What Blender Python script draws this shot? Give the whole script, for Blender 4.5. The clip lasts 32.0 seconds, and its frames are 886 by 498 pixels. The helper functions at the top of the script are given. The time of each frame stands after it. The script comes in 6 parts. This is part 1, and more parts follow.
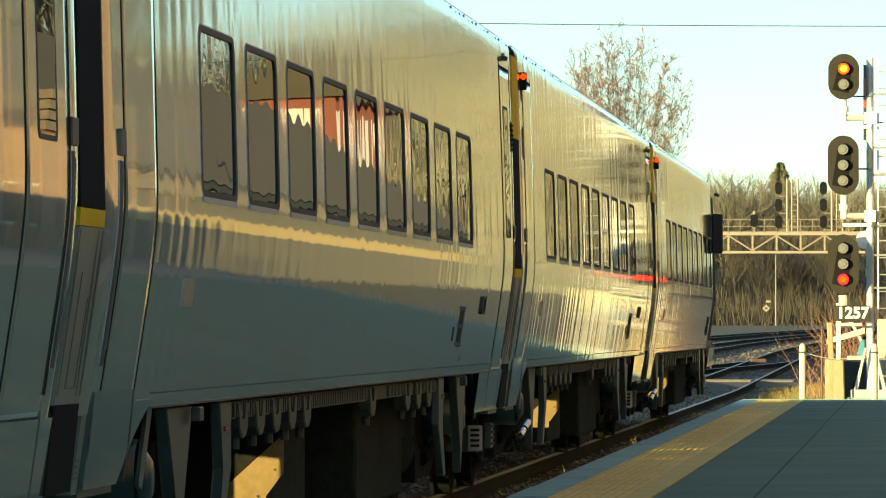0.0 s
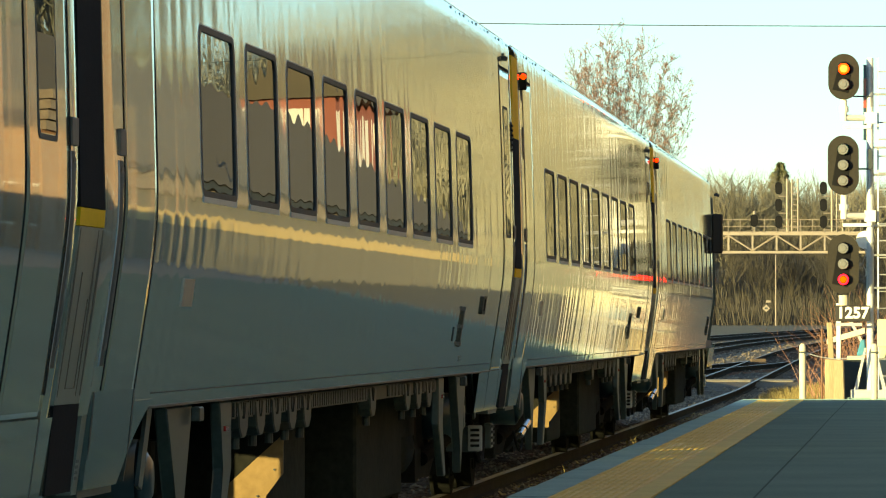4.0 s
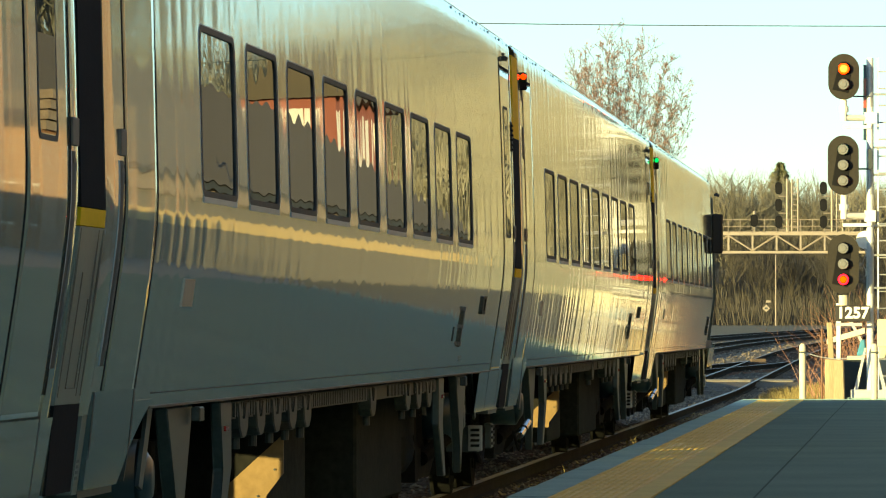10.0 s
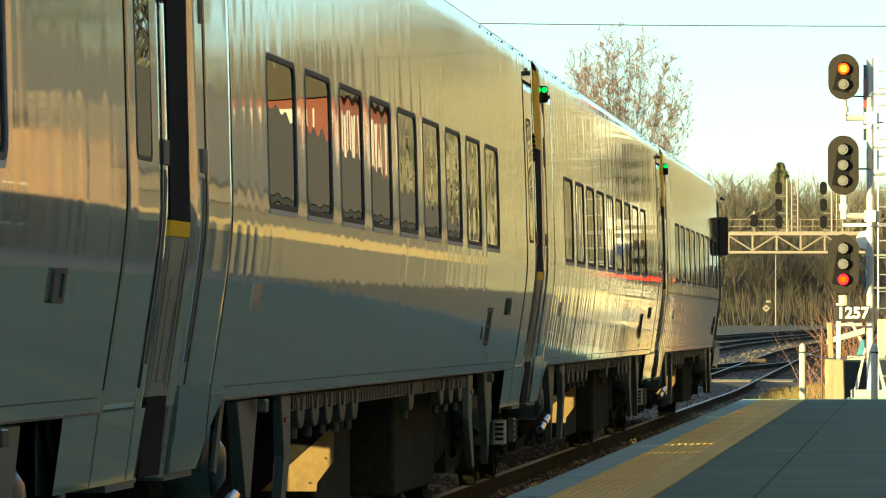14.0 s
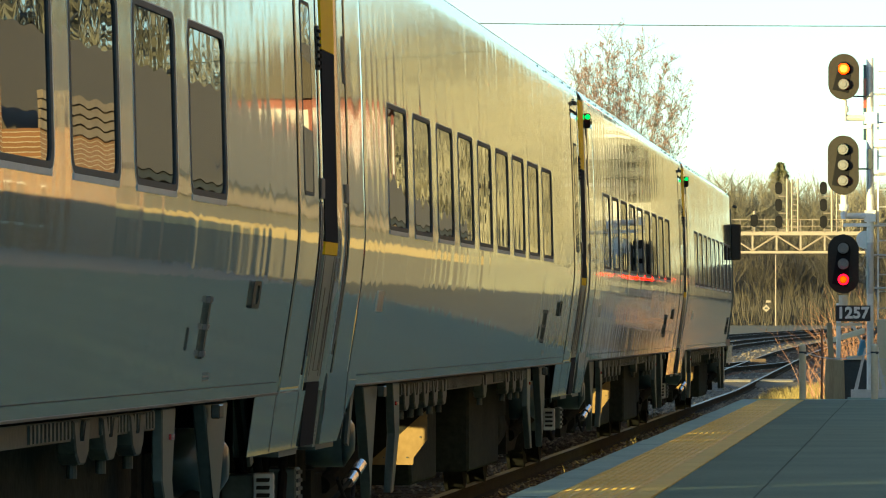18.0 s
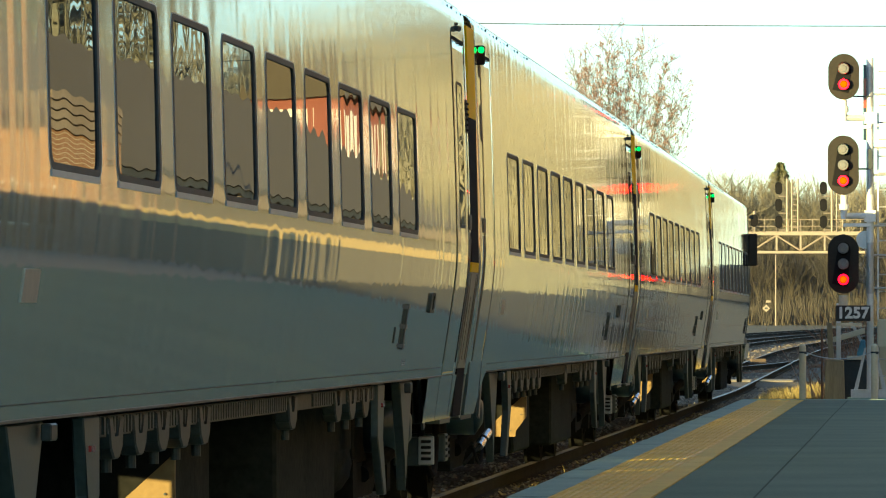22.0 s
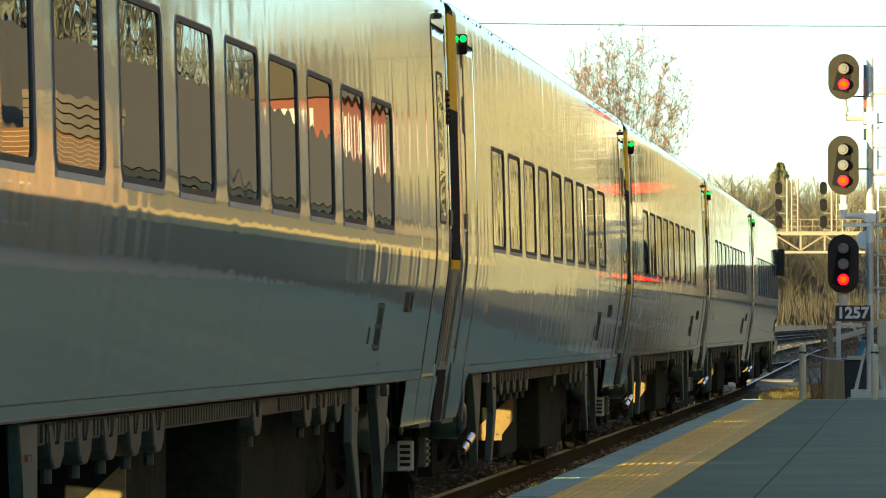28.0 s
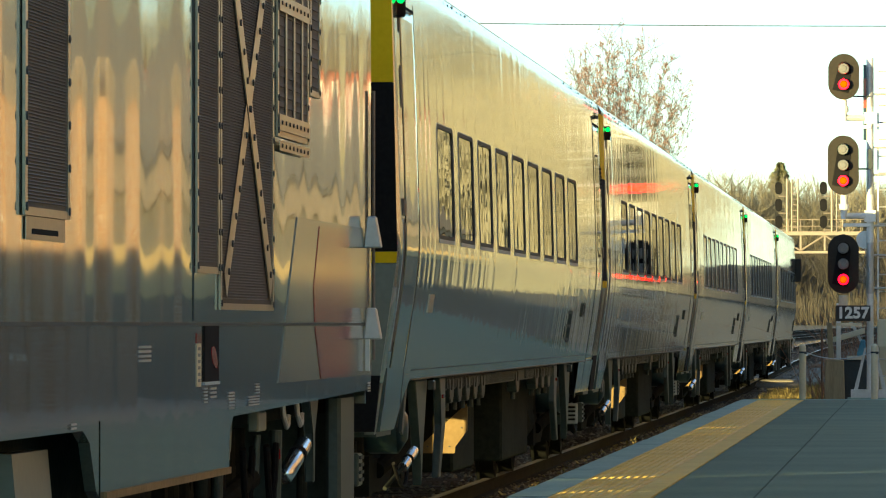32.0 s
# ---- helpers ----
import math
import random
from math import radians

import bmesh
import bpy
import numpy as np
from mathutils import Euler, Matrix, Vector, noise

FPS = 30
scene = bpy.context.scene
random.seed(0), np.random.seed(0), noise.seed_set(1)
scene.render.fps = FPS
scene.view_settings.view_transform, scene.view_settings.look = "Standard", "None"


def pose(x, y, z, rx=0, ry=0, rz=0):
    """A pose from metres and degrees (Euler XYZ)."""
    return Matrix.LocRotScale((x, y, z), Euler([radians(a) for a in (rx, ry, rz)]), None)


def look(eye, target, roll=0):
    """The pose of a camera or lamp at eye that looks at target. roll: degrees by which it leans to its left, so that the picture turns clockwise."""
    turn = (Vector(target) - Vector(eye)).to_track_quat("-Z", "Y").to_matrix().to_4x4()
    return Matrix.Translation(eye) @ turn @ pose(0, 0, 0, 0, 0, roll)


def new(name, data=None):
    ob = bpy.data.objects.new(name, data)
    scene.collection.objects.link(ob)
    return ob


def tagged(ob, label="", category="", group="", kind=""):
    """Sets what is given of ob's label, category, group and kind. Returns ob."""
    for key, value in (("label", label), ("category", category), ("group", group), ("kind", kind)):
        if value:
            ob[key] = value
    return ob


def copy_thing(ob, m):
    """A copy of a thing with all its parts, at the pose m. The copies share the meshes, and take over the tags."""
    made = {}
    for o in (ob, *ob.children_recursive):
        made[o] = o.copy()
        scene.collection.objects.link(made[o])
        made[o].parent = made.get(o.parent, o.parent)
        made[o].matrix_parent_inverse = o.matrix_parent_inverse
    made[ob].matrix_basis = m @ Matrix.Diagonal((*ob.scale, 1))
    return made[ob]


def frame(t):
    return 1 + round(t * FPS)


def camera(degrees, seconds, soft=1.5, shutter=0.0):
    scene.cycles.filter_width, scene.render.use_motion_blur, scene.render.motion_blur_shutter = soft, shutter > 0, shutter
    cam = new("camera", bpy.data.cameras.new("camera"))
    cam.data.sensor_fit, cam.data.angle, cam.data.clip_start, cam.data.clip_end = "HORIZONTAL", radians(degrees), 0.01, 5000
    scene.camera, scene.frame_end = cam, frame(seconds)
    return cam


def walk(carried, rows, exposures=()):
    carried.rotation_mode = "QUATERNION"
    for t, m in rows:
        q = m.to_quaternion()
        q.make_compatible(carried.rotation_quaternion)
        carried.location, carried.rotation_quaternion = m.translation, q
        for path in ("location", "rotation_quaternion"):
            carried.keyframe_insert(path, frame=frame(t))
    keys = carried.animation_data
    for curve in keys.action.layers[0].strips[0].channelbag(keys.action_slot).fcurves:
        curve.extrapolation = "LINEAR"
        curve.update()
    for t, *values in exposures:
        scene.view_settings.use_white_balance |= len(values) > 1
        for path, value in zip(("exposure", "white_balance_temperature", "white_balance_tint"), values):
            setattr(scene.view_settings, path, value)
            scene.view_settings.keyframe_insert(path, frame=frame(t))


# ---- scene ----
# the camera stands still on a tripod on the platform, looking along the track with a long lens
FOCAL = 11455.0
EYE = Vector((4.7, 0.0, 1.40))
TURN, LIFT = 843.0 / FOCAL, 135.0 / FOCAL
AIM = EYE + 100 * Vector((-TURN, 1.0, LIFT * math.sqrt(1 + TURN * TURN)))
cam = camera(math.degrees(2 * math.atan(784 / FOCAL)), 32.0, 1.15, 0.0)
walk(cam, [(0, look(EYE, AIM)), (32, look(EYE, AIM))],
     [(0, 1.83, 6730, -8), (12, 1.83, 6730, -8), (18, 2.01, 6760, -6), (32, 2.12, 6800, -4)])

# ---- light ----
SUN_TRACK, SUN_HIGH = 37.6, 4.0  # degrees from the track, and above the horizon
sun_to = Vector((-math.sin(radians(SUN_TRACK)), -math.cos(radians(SUN_TRACK)), math.tan(radians(SUN_HIGH)))).normalized()
world = bpy.data.worlds.new("sky")
scene.world = world
world.use_nodes = True
sky = world.node_tree.nodes.new("ShaderNodeTexSky")
sky.sky_type, sky.sun_disc = "NISHITA", False
sky.sun_elevation, sky.sun_rotation = radians(SUN_HIGH), math.atan2(sun_to.x, sun_to.y)
sky.air_density, sky.dust_density, sky.ozone_density = 0.8, 0.0, 3.5
pale = world.node_tree.nodes.new("ShaderNodeHueSaturation")
pale.inputs["Saturation"].default_value = 0.72
world.node_tree.links.new(sky.outputs[0], pale.inputs["Color"])
world.node_tree.links.new(pale.outputs[0], world.node_tree.nodes["Background"].inputs[0])
world.node_tree.nodes["Background"].inputs[1].default_value = 0.15
sun = new("sun", bpy.data.lights.new("sun", "SUN"))
sun.data.energy, sun.data.angle, sun.data.color = 3.6, radians(0.5), (1.0, 0.76, 0.37)
sun.matrix_world = look(sun_to * 200, (0, 0, 0))


# ---- materials ----
def paint(name, dark, light, rough=0.6, metal=0.0, fine=30.0, coarse=1.2, bump=0.0, stretch=(1, 1, 1), rough_var=0.1, ior=1.5, coat=0.0, island=False, objvar=0.0):
    """A surface between two colours, with fine grain and coarse stains, in the thing's own space."""
    m = bpy.data.materials.new(name)
    m.use_nodes = True
    n, l = m.node_tree.nodes, m.node_tree.links
    b = n["Principled BSDF"]
    tc, mp = n.new("ShaderNodeTexCoord"), n.new("ShaderNodeMapping")
    mp.inputs["Scale"].default_value = stretch
    l.new(tc.outputs["Object"], mp.inputs[0])
    a, c = n.new("ShaderNodeTexNoise"), n.new("ShaderNodeTexNoise")
    a.inputs["Scale"].default_value, c.inputs["Scale"].default_value = fine, coarse
    a.inputs["Detail"].default_value, c.inputs["Detail"].default_value = 5, 6
    l.new(mp.outputs[0], a.inputs["Vector"]), l.new(mp.outputs[0], c.inputs["Vector"])
    mix = n.new("ShaderNodeMath")
    mix.operation = "MULTIPLY_ADD"
    mix.inputs[1].default_value = 0.5
    half = n.new("ShaderNodeMath")
    half.operation = "MULTIPLY"
    half.inputs[1].default_value = 0.5
    l.new(c.outputs[0], half.inputs[0]), l.new(a.outputs[0], mix.inputs[0]), l.new(half.outputs[0], mix.inputs[2])
    top = mix
    if island or objvar:
        src = n.new("ShaderNodeNewGeometry").outputs["Random Per Island"] if island else n.new("ShaderNodeObjectInfo").outputs["Random"]
        add = n.new("ShaderNodeMath")
        add.operation = "MULTIPLY_ADD"
        add.inputs[1].default_value = objvar or 0.5
        l.new(src, add.inputs[0]), l.new(mix.outputs[0], add.inputs[2])
        sub = n.new("ShaderNodeMath")
        sub.operation = "SUBTRACT"
        sub.inputs[1].default_value = (objvar or 0.5) / 2
        l.new(add.outputs[0], sub.inputs[0])
        top = sub
    ramp = n.new("ShaderNodeValToRGB")
    ramp.color_ramp.elements[0].position, ramp.color_ramp.elements[1].position = 0.3, 0.7
    ramp.color_ramp.elements[0].color, ramp.color_ramp.elements[1].color = (*dark, 1), (*light, 1)
    l.new(top.outputs[0], ramp.inputs[0]), l.new(ramp.outputs[0], b.inputs["Base Color"])
    rr = n.new("ShaderNodeMapRange")
    rr.inputs["To Min"].default_value, rr.inputs["To Max"].default_value = max(rough - rough_var / 2, 0.01), min(rough + rough_var / 2, 1)
    l.new(c.outputs[0], rr.inputs["Value"]), l.new(rr.outputs[0], b.inputs["Roughness"])
    b.inputs["Metallic"].default_value, b.inputs["IOR"].default_value = metal, ior
    b.inputs["Coat Weight"].default_value, b.inputs["Coat Roughness"].default_value = coat, 0.03
    if bump:
        bp = n.new("ShaderNodeBump")
        bp.inputs["Strength"].default_value, bp.inputs["Distance"].default_value = 1.0, bump
        l.new(a.outputs[0], bp.inputs["Height"]), l.new(bp.outputs[0], b.inputs["Normal"])
    return m


def glow(name, colour, strength):
    m = bpy.data.materials.new(name)
    m.use_nodes = True
    b = m.node_tree.nodes["Principled BSDF"]
    b.inputs["Base Color"].default_value = (*[c * 0.4 for c in colour], 1)
    b.inputs["Emission Color"].default_value, b.inputs["Emission Strength"].default_value = (*colour, 1), strength
    return m


def tinted_glass(name, tint, ior=1.55):
    m = bpy.data.materials.new(name)
    m.use_nodes = True
    n, l = m.node_tree.nodes, m.node_tree.links
    n.remove(n["Principled BSDF"])
    t, g, f, x = n.new("ShaderNodeBsdfTransparent"), n.new("ShaderNodeBsdfGlossy"), n.new("ShaderNodeFresnel"), n.new("ShaderNodeMixShader")
    t.inputs[0].default_value, g.inputs["Roughness"].default_value, f.inputs[0].default_value = (*tint, 1), 0.005, ior
    l.new(f.outputs[0], x.inputs[0]), l.new(t.outputs[0], x.inputs[1]), l.new(g.outputs[0], x.inputs[2])
    l.new(x.outputs[0], n["Material Output"].inputs[0])
    return m


def brickwork(name):
    m = bpy.data.materials.new(name)
    m.use_nodes = True
    n, l = m.node_tree.nodes, m.node_tree.links
    b, tc, mp, br = n["Principled BSDF"], n.new("ShaderNodeTexCoord"), n.new("ShaderNodeMapping"), n.new("ShaderNodeTexBrick")
    se, co = n.new("ShaderNodeSeparateXYZ"), n.new("ShaderNodeCombineXYZ")
    l.new(tc.outputs["Object"], se.inputs[0]), l.new(se.outputs["Y"], co.inputs["X"]), l.new(se.outputs["Z"], co.inputs["Y"])
    l.new(co.outputs[0], mp.inputs[0]), l.new(mp.outputs[0], br.inputs["Vector"])
    for k, v in (("Scale", 1.0), ("Brick Width", 0.22), ("Row Height", 0.077), ("Mortar Size", 0.009), ("Mortar Smooth", 0.1)):
        br.inputs[k].default_value = v
    br.inputs["Color1"].default_value, br.inputs["Color2"].default_value = (0.27, 0.13, 0.058, 1), (0.20, 0.098, 0.045, 1)
    br.inputs["Mortar"].default_value = (0.40, 0.34, 0.26, 1)
    l.new(br.outputs["Color"], b.inputs["Base Color"])
    bp = n.new("ShaderNodeBump")
    bp.inputs["Distance"].default_value = 0.006
    bp.invert = True
    l.new(br.outputs["Fac"], bp.inputs["Height"]), l.new(bp.outputs[0], b.inputs["Normal"])
    b.inputs["Roughness"].default_value = 0.85
    return m


M = dict(
    silver=paint("silver_car_paint", (0.25, 0.295, 0.22), (0.32, 0.365, 0.275), 0.048, 0.25, 60, 0.5, rough_var=0.045, coat=0.4),
    roof=paint("roof_aluminium", (0.5, 0.52, 0.52), (0.66, 0.67, 0.66), 0.28, 0.5, 25, 0.8),
    skirt=paint("skirt_grey", (0.040, 0.058, 0.053), (0.075, 0.098, 0.090), 0.38, 0.1, 30, 1.5, ior=1.45),
    sill=paint("sill_steel", (0.30, 0.29, 0.25), (0.45, 0.43, 0.37), 0.4, 0.5, 30, 2.0),
    rubber=paint("black_rubber", (0.008, 0.008, 0.009), (0.016, 0.016, 0.016), 0.95, 0.0, 40, 2, ior=1.15),
    frame=paint("window_frame_metal", (0.040, 0.050, 0.053), (0.075, 0.088, 0.092), 0.6, 0.0, 40, 2, ior=1.2),
    lip=paint("window_lip_metal", (0.26, 0.34, 0.38), (0.36, 0.45, 0.49), 0.45, 0.0, 40, 2),
    yellow=paint("safety_yellow", (0.62, 0.41, 0.010), (0.72, 0.49, 0.016), 0.7, 0.0, 30, 2, ior=1.2),
    under=paint("underframe_grime", (0.009, 0.0112, 0.010), (0.030, 0.034, 0.028), 0.95, 0.0, 20, 2, bump=0.004, ior=1.12),
    grime=paint("bogie_grime", (0.007, 0.008, 0.007), (0.02, 0.020, 0.017), 0.95, 0.0, 20, 2, bump=0.004, ior=1.12),
    bracket=paint("bracket_cast_grey", (0.016, 0.022, 0.019), (0.062, 0.072, 0.060), 0.5, 0.0, 30, 3, ior=1.35),
    conduit=paint("conduit_grey", (0.030, 0.034, 0.027), (0.085, 0.088, 0.066), 0.6, 0.0, 30, 3, ior=1.3),
    tan=paint("dusty_equipment", (0.155, 0.105, 0.046), (0.26, 0.18, 0.083), 0.8, 0.0, 20, 2, bump=0.003, ior=1.2),
    steel=paint("worn_steel", (0.11, 0.105, 0.10), (0.20, 0.19, 0.18), 0.5, 0.5, 30, 3),
    shiny=paint("bright_steel", (0.72, 0.74, 0.75), (0.85, 0.86, 0.87), 0.18, 0.9, 30, 3),
    tank=paint("air_tank_blue_grey", (0.014, 0.038, 0.048), (0.034, 0.066, 0.080), 0.32, 0.2, 30, 3),
    interior=paint("cabin_lining", (0.14, 0.11, 0.08), (0.2, 0.16, 0.12), 0.7, 0.0, 10, 2),
    glass=tinted_glass("tinted_window_glass", (0.30, 0.26, 0.20)),
    rail=paint("rail_steel", (0.016, 0.015, 0.011), (0.045, 0.038, 0.027), 0.95, 0.0, 30, 2, ior=1.12),
    railtop=paint("polished_rail_head", (0.10, 0.092, 0.075), (0.17, 0.158, 0.135), 0.5, 0.3, 30, 2),
    tie=paint("weathered_tie_wood", (0.05, 0.035, 0.025), (0.14, 0.10, 0.07), 0.9, 0.0, 15, 2, bump=0.006, stretch=(1, 6, 6), objvar=0.35),
    stone=paint("ballast_stone", (0.065, 0.054, 0.038), (0.27, 0.215, 0.15), 0.9, 0.0, 20, 2, island=True),
    ballast=paint("ballast_bed", (0.040, 0.032, 0.022), (0.15, 0.115, 0.078), 0.95, 0.0, 14, 0.5, bump=0.03),
    asphalt=paint("platform_asphalt", (0.070, 0.122, 0.092), (0.155, 0.225, 0.172), 0.85, 0.0, 45, 0.5, bump=0.004, ior=1.22),
    edge=paint("painted_concrete_edge", (0.19, 0.31, 0.27), (0.31, 0.44, 0.39), 0.65, 0.0, 30, 1.2, bump=0.002, ior=1.2),
    tactile=paint("tactile_yellow_tile", (0.56, 0.39, 0.085), (0.74, 0.53, 0.145), 0.65, 0.0, 30, 3, objvar=0.25, ior=1.25),
    band=paint("worn_yellow_paint", (0.50, 0.38, 0.095), (0.68, 0.52, 0.155), 0.65, 0.0, 20, 0.8, ior=1.1),
    grass=paint("dry_grass", (0.13, 0.10, 0.03), (0.34, 0.26, 0.09), 0.9, 0.0, 3, 0.3, island=True),
    earth=paint("dry_earth_and_grass", (0.034, 0.029, 0.016), (0.105, 0.084, 0.042), 0.95, 0.0, 4, 0.12, bump=0.012),
    # stem colour kept dark so the far undergrowth reads as shaded
    reed=paint("brown_stems", (0.040, 0.035, 0.025), (0.072, 0.061, 0.042), 0.9, 0.0, 3, 0.2, island=True),
    bud2=paint("pale_reddish_buds", (0.22, 0.105, 0.065), (0.40, 0.225, 0.145), 0.8, 0.0, 3, 0.5, island=True),
    darkfront=paint("dark_timber_front", (0.07, 0.060, 0.042), (0.12, 0.10, 0.07), 0.8, 0.0, 10, 1),
    paving=paint("pale_station_paving", (0.20, 0.19, 0.165), (0.30, 0.28, 0.24), 0.85, 0.0, 12, 0.6, bump=0.003, ior=1.2),
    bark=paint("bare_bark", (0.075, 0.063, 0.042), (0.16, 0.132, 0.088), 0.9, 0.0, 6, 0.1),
    # bark in a shaded and a sunlit colour: front thicket dark, rear trees lighter
    bark_shade=paint("shade_darkened_bark", (0.038, 0.034, 0.025), (0.080, 0.068, 0.048), 0.9, 0.0, 6, 0.1),
    bark_sun=paint("sun_lightened_brown_bark", (0.12, 0.108, 0.072), (0.22, 0.195, 0.132), 0.9, 0.0, 6, 0.1),
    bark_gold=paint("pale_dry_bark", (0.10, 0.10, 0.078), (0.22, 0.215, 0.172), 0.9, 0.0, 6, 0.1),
    # warm sun on the woods beside the line is put into this paler bark
    bark_far=paint("sun_lightened_dry_bark", (0.18, 0.167, 0.12), (0.35, 0.325, 0.24), 0.9, 0.0, 6, 0.1),
    bark2=paint("grey_bark", (0.13, 0.10, 0.08), (0.26, 0.21, 0.16), 0.9, 0.0, 6, 0.3),
    bud=paint("reddish_buds", (0.20, 0.09, 0.05), (0.40, 0.22, 0.13), 0.8, 0.0, 3, 0.5, island=True),
    needle=paint("conifer_needles", (0.105, 0.12, 0.055), (0.22, 0.22, 0.115), 0.8, 0.0, 3, 0.5, island=True),
    brush=paint("brown_undergrowth", (0.075, 0.066, 0.045), (0.14, 0.117, 0.078), 0.95, 0.0, 1.5, 0.08, bump=0.2),
    white=paint("white_paint", (0.68, 0.66, 0.60), (0.82, 0.80, 0.74), 0.5, 0.0, 20, 2),
    cream=paint("cream_post_paint", (0.58, 0.52, 0.36), (0.72, 0.66, 0.48), 0.55, 0.0, 20, 3),
    black=paint("signal_black", (0.014, 0.0115, 0.0085), (0.023, 0.0195, 0.0145), 0.6, 0.0, 20, 2),
    target=paint("signal_target", (0.020, 0.0175, 0.013), (0.034, 0.030, 0.022), 0.7, 0.0, 20, 2, ior=1.3),
    lens=paint("unlit_lens", (0.11, 0.11, 0.10), (0.17, 0.17, 0.155), 0.5, 0.0, 60, 4),
    galv=paint("galvanised_steel", (0.42, 0.43, 0.42), (0.58, 0.58, 0.56), 0.45, 0.5, 20, 2),
    wood=paint("weathered_post_wood", (0.24, 0.19, 0.11), (0.44, 0.36, 0.22), 0.85, 0.0, 12, 2, bump=0.004, stretch=(5, 5, 0.6)),
    rust=paint("rusty_iron", (0.10, 0.05, 0.03), (0.26, 0.14, 0.08), 0.85, 0.1, 20, 2),
    gantry=paint("gantry_silver_paint", (0.21, 0.172, 0.13), (0.31, 0.26, 0.20), 0.55, 0.05, 8, 0.6),
    plank=paint("crossing_plank", (0.11, 0.096, 0.078), (0.20, 0.18, 0.145), 0.85, 0.0, 10, 1, stretch=(5, 1, 1)),
    blue=paint("blue_plastic", (0.05, 0.20, 0.30), (0.08, 0.28, 0.38), 0.5, 0.0, 20, 2),
    cabinet=paint("cream_cabinet", (0.48, 0.44, 0.30), (0.58, 0.54, 0.38), 0.5, 0.0, 20, 1),
    brick=brickwork("orange_brickwork"),
    shingle=paint("brown_roof_shingle", (0.072, 0.061, 0.044), (0.112, 0.092, 0.066), 0.9, 0.0, 10, 1, bump=0.01),
    soffit=paint("dark_eaves", (0.02, 0.022, 0.022), (0.04, 0.042, 0.042), 0.7, 0.0, 10, 1),
    redwall=paint("red_cladding", (0.23, 0.07, 0.05), (0.30, 0.095, 0.065), 0.7, 0.0, 10, 1),
    grille=paint("grille_grey", (0.050, 0.046, 0.040), (0.086, 0.079, 0.067), 0.8, 0.0, 30, 2),
    loco=paint("locomotive_silver", (0.18, 0.20, 0.14), (0.25, 0.265, 0.185), 0.07, 0.35, 60, 0.5, rough_var=0.06, coat=0.6),
    locotrim=paint("locomotive_trim", (0.24, 0.225, 0.175), (0.36, 0.34, 0.27), 0.30, 0.6, 30, 2),
    gangway=paint("gangway_grey", (0.15, 0.172, 0.145), (0.21, 0.23, 0.195), 0.35, 0.1, 25, 1.0),
    ridge=paint("dirty_ridge", (0.075, 0.068, 0.050), (0.17, 0.155, 0.125), 0.7, 0.0, 20, 2),
    tar=paint("tar_joint", (0.036, 0.062, 0.048), (0.075, 0.11, 0.085), 0.9, 0.0, 20, 2, ior=1.12),
    golden=paint("golden_board_paint", (0.30, 0.205, 0.075), (0.42, 0.30, 0.115), 0.65, 0.0, 20, 0.8),
    skirtpaint=paint("teal_grey_skirt_paint", (0.060, 0.090, 0.084), (0.10, 0.135, 0.125), 0.10, 0.1, 50, 0.8, coat=0.3),
    locogrey=paint("locomotive_lower_grey", (0.070, 0.078, 0.062), (0.105, 0.113, 0.090), 0.10, 0.1, 60, 0.8, coat=0.5),
    decal=paint("small_print_bars", (0.13, 0.14, 0.135), (0.19, 0.20, 0.195), 0.6, 0.0, 30, 3),
    decalpale=paint("pale_print_bars", (0.24, 0.25, 0.225), (0.32, 0.33, 0.30), 0.6, 0.0, 30, 3),
    redpaint=paint("faded_red_paint", (0.29, 0.062, 0.045), (0.38, 0.088, 0.065), 0.12, 0.0, 40, 0.8, ior=1.42),
    panelgrey=paint("pale_grey_panel_paint", (0.19, 0.215, 0.18), (0.26, 0.285, 0.24), 0.12, 0.0, 40, 0.8, ior=1.42),
    redlens=paint("red_lens", (0.22, 0.015, 0.015), (0.32, 0.02, 0.02), 0.15, 0.0, 30, 3),
    amber_glow=glow("amber_lamp", (1.0, 0.022, 0.0), 3.0),
    red_glow=glow("red_lamp", (1.0, 0.0, 0.02), 1.5),
    green_glow=glow("green_lamp", (0.0, 0.7, 0.16), 1.3),
    red_core=glow("red_lamp_core", (1.0, 0.0, 0.0), 26.0),
    amber_core=glow("amber_lamp_core", (1.0, 0.16, 0.01), 3.5),
    green_core=glow("green_lamp_core", (0.05, 1.0, 0.35), 1.8),
    orange_small=glow("orange_indicator", (1.0, 0.02, 0.0), 1.4),
    green_small=glow("green_indicator", (0.008, 0.6, 0.08), 0.8),
)


# ---- mesh helpers ----
def box(bm, x0, x1, y0, y1, z0, z1):
    v = [bm.verts.new((x, y, z)) for x in (x0, x1) for y in (y0, y1) for z in (z0, z1)]
    for f in ((0, 1, 3, 2), (4, 6, 7, 5), (0, 4, 5, 1), (2, 3, 7, 6), (0, 2, 6, 4), (1, 5, 7, 3)):
        bm.faces.new([v[i] for i in f])
    return bm


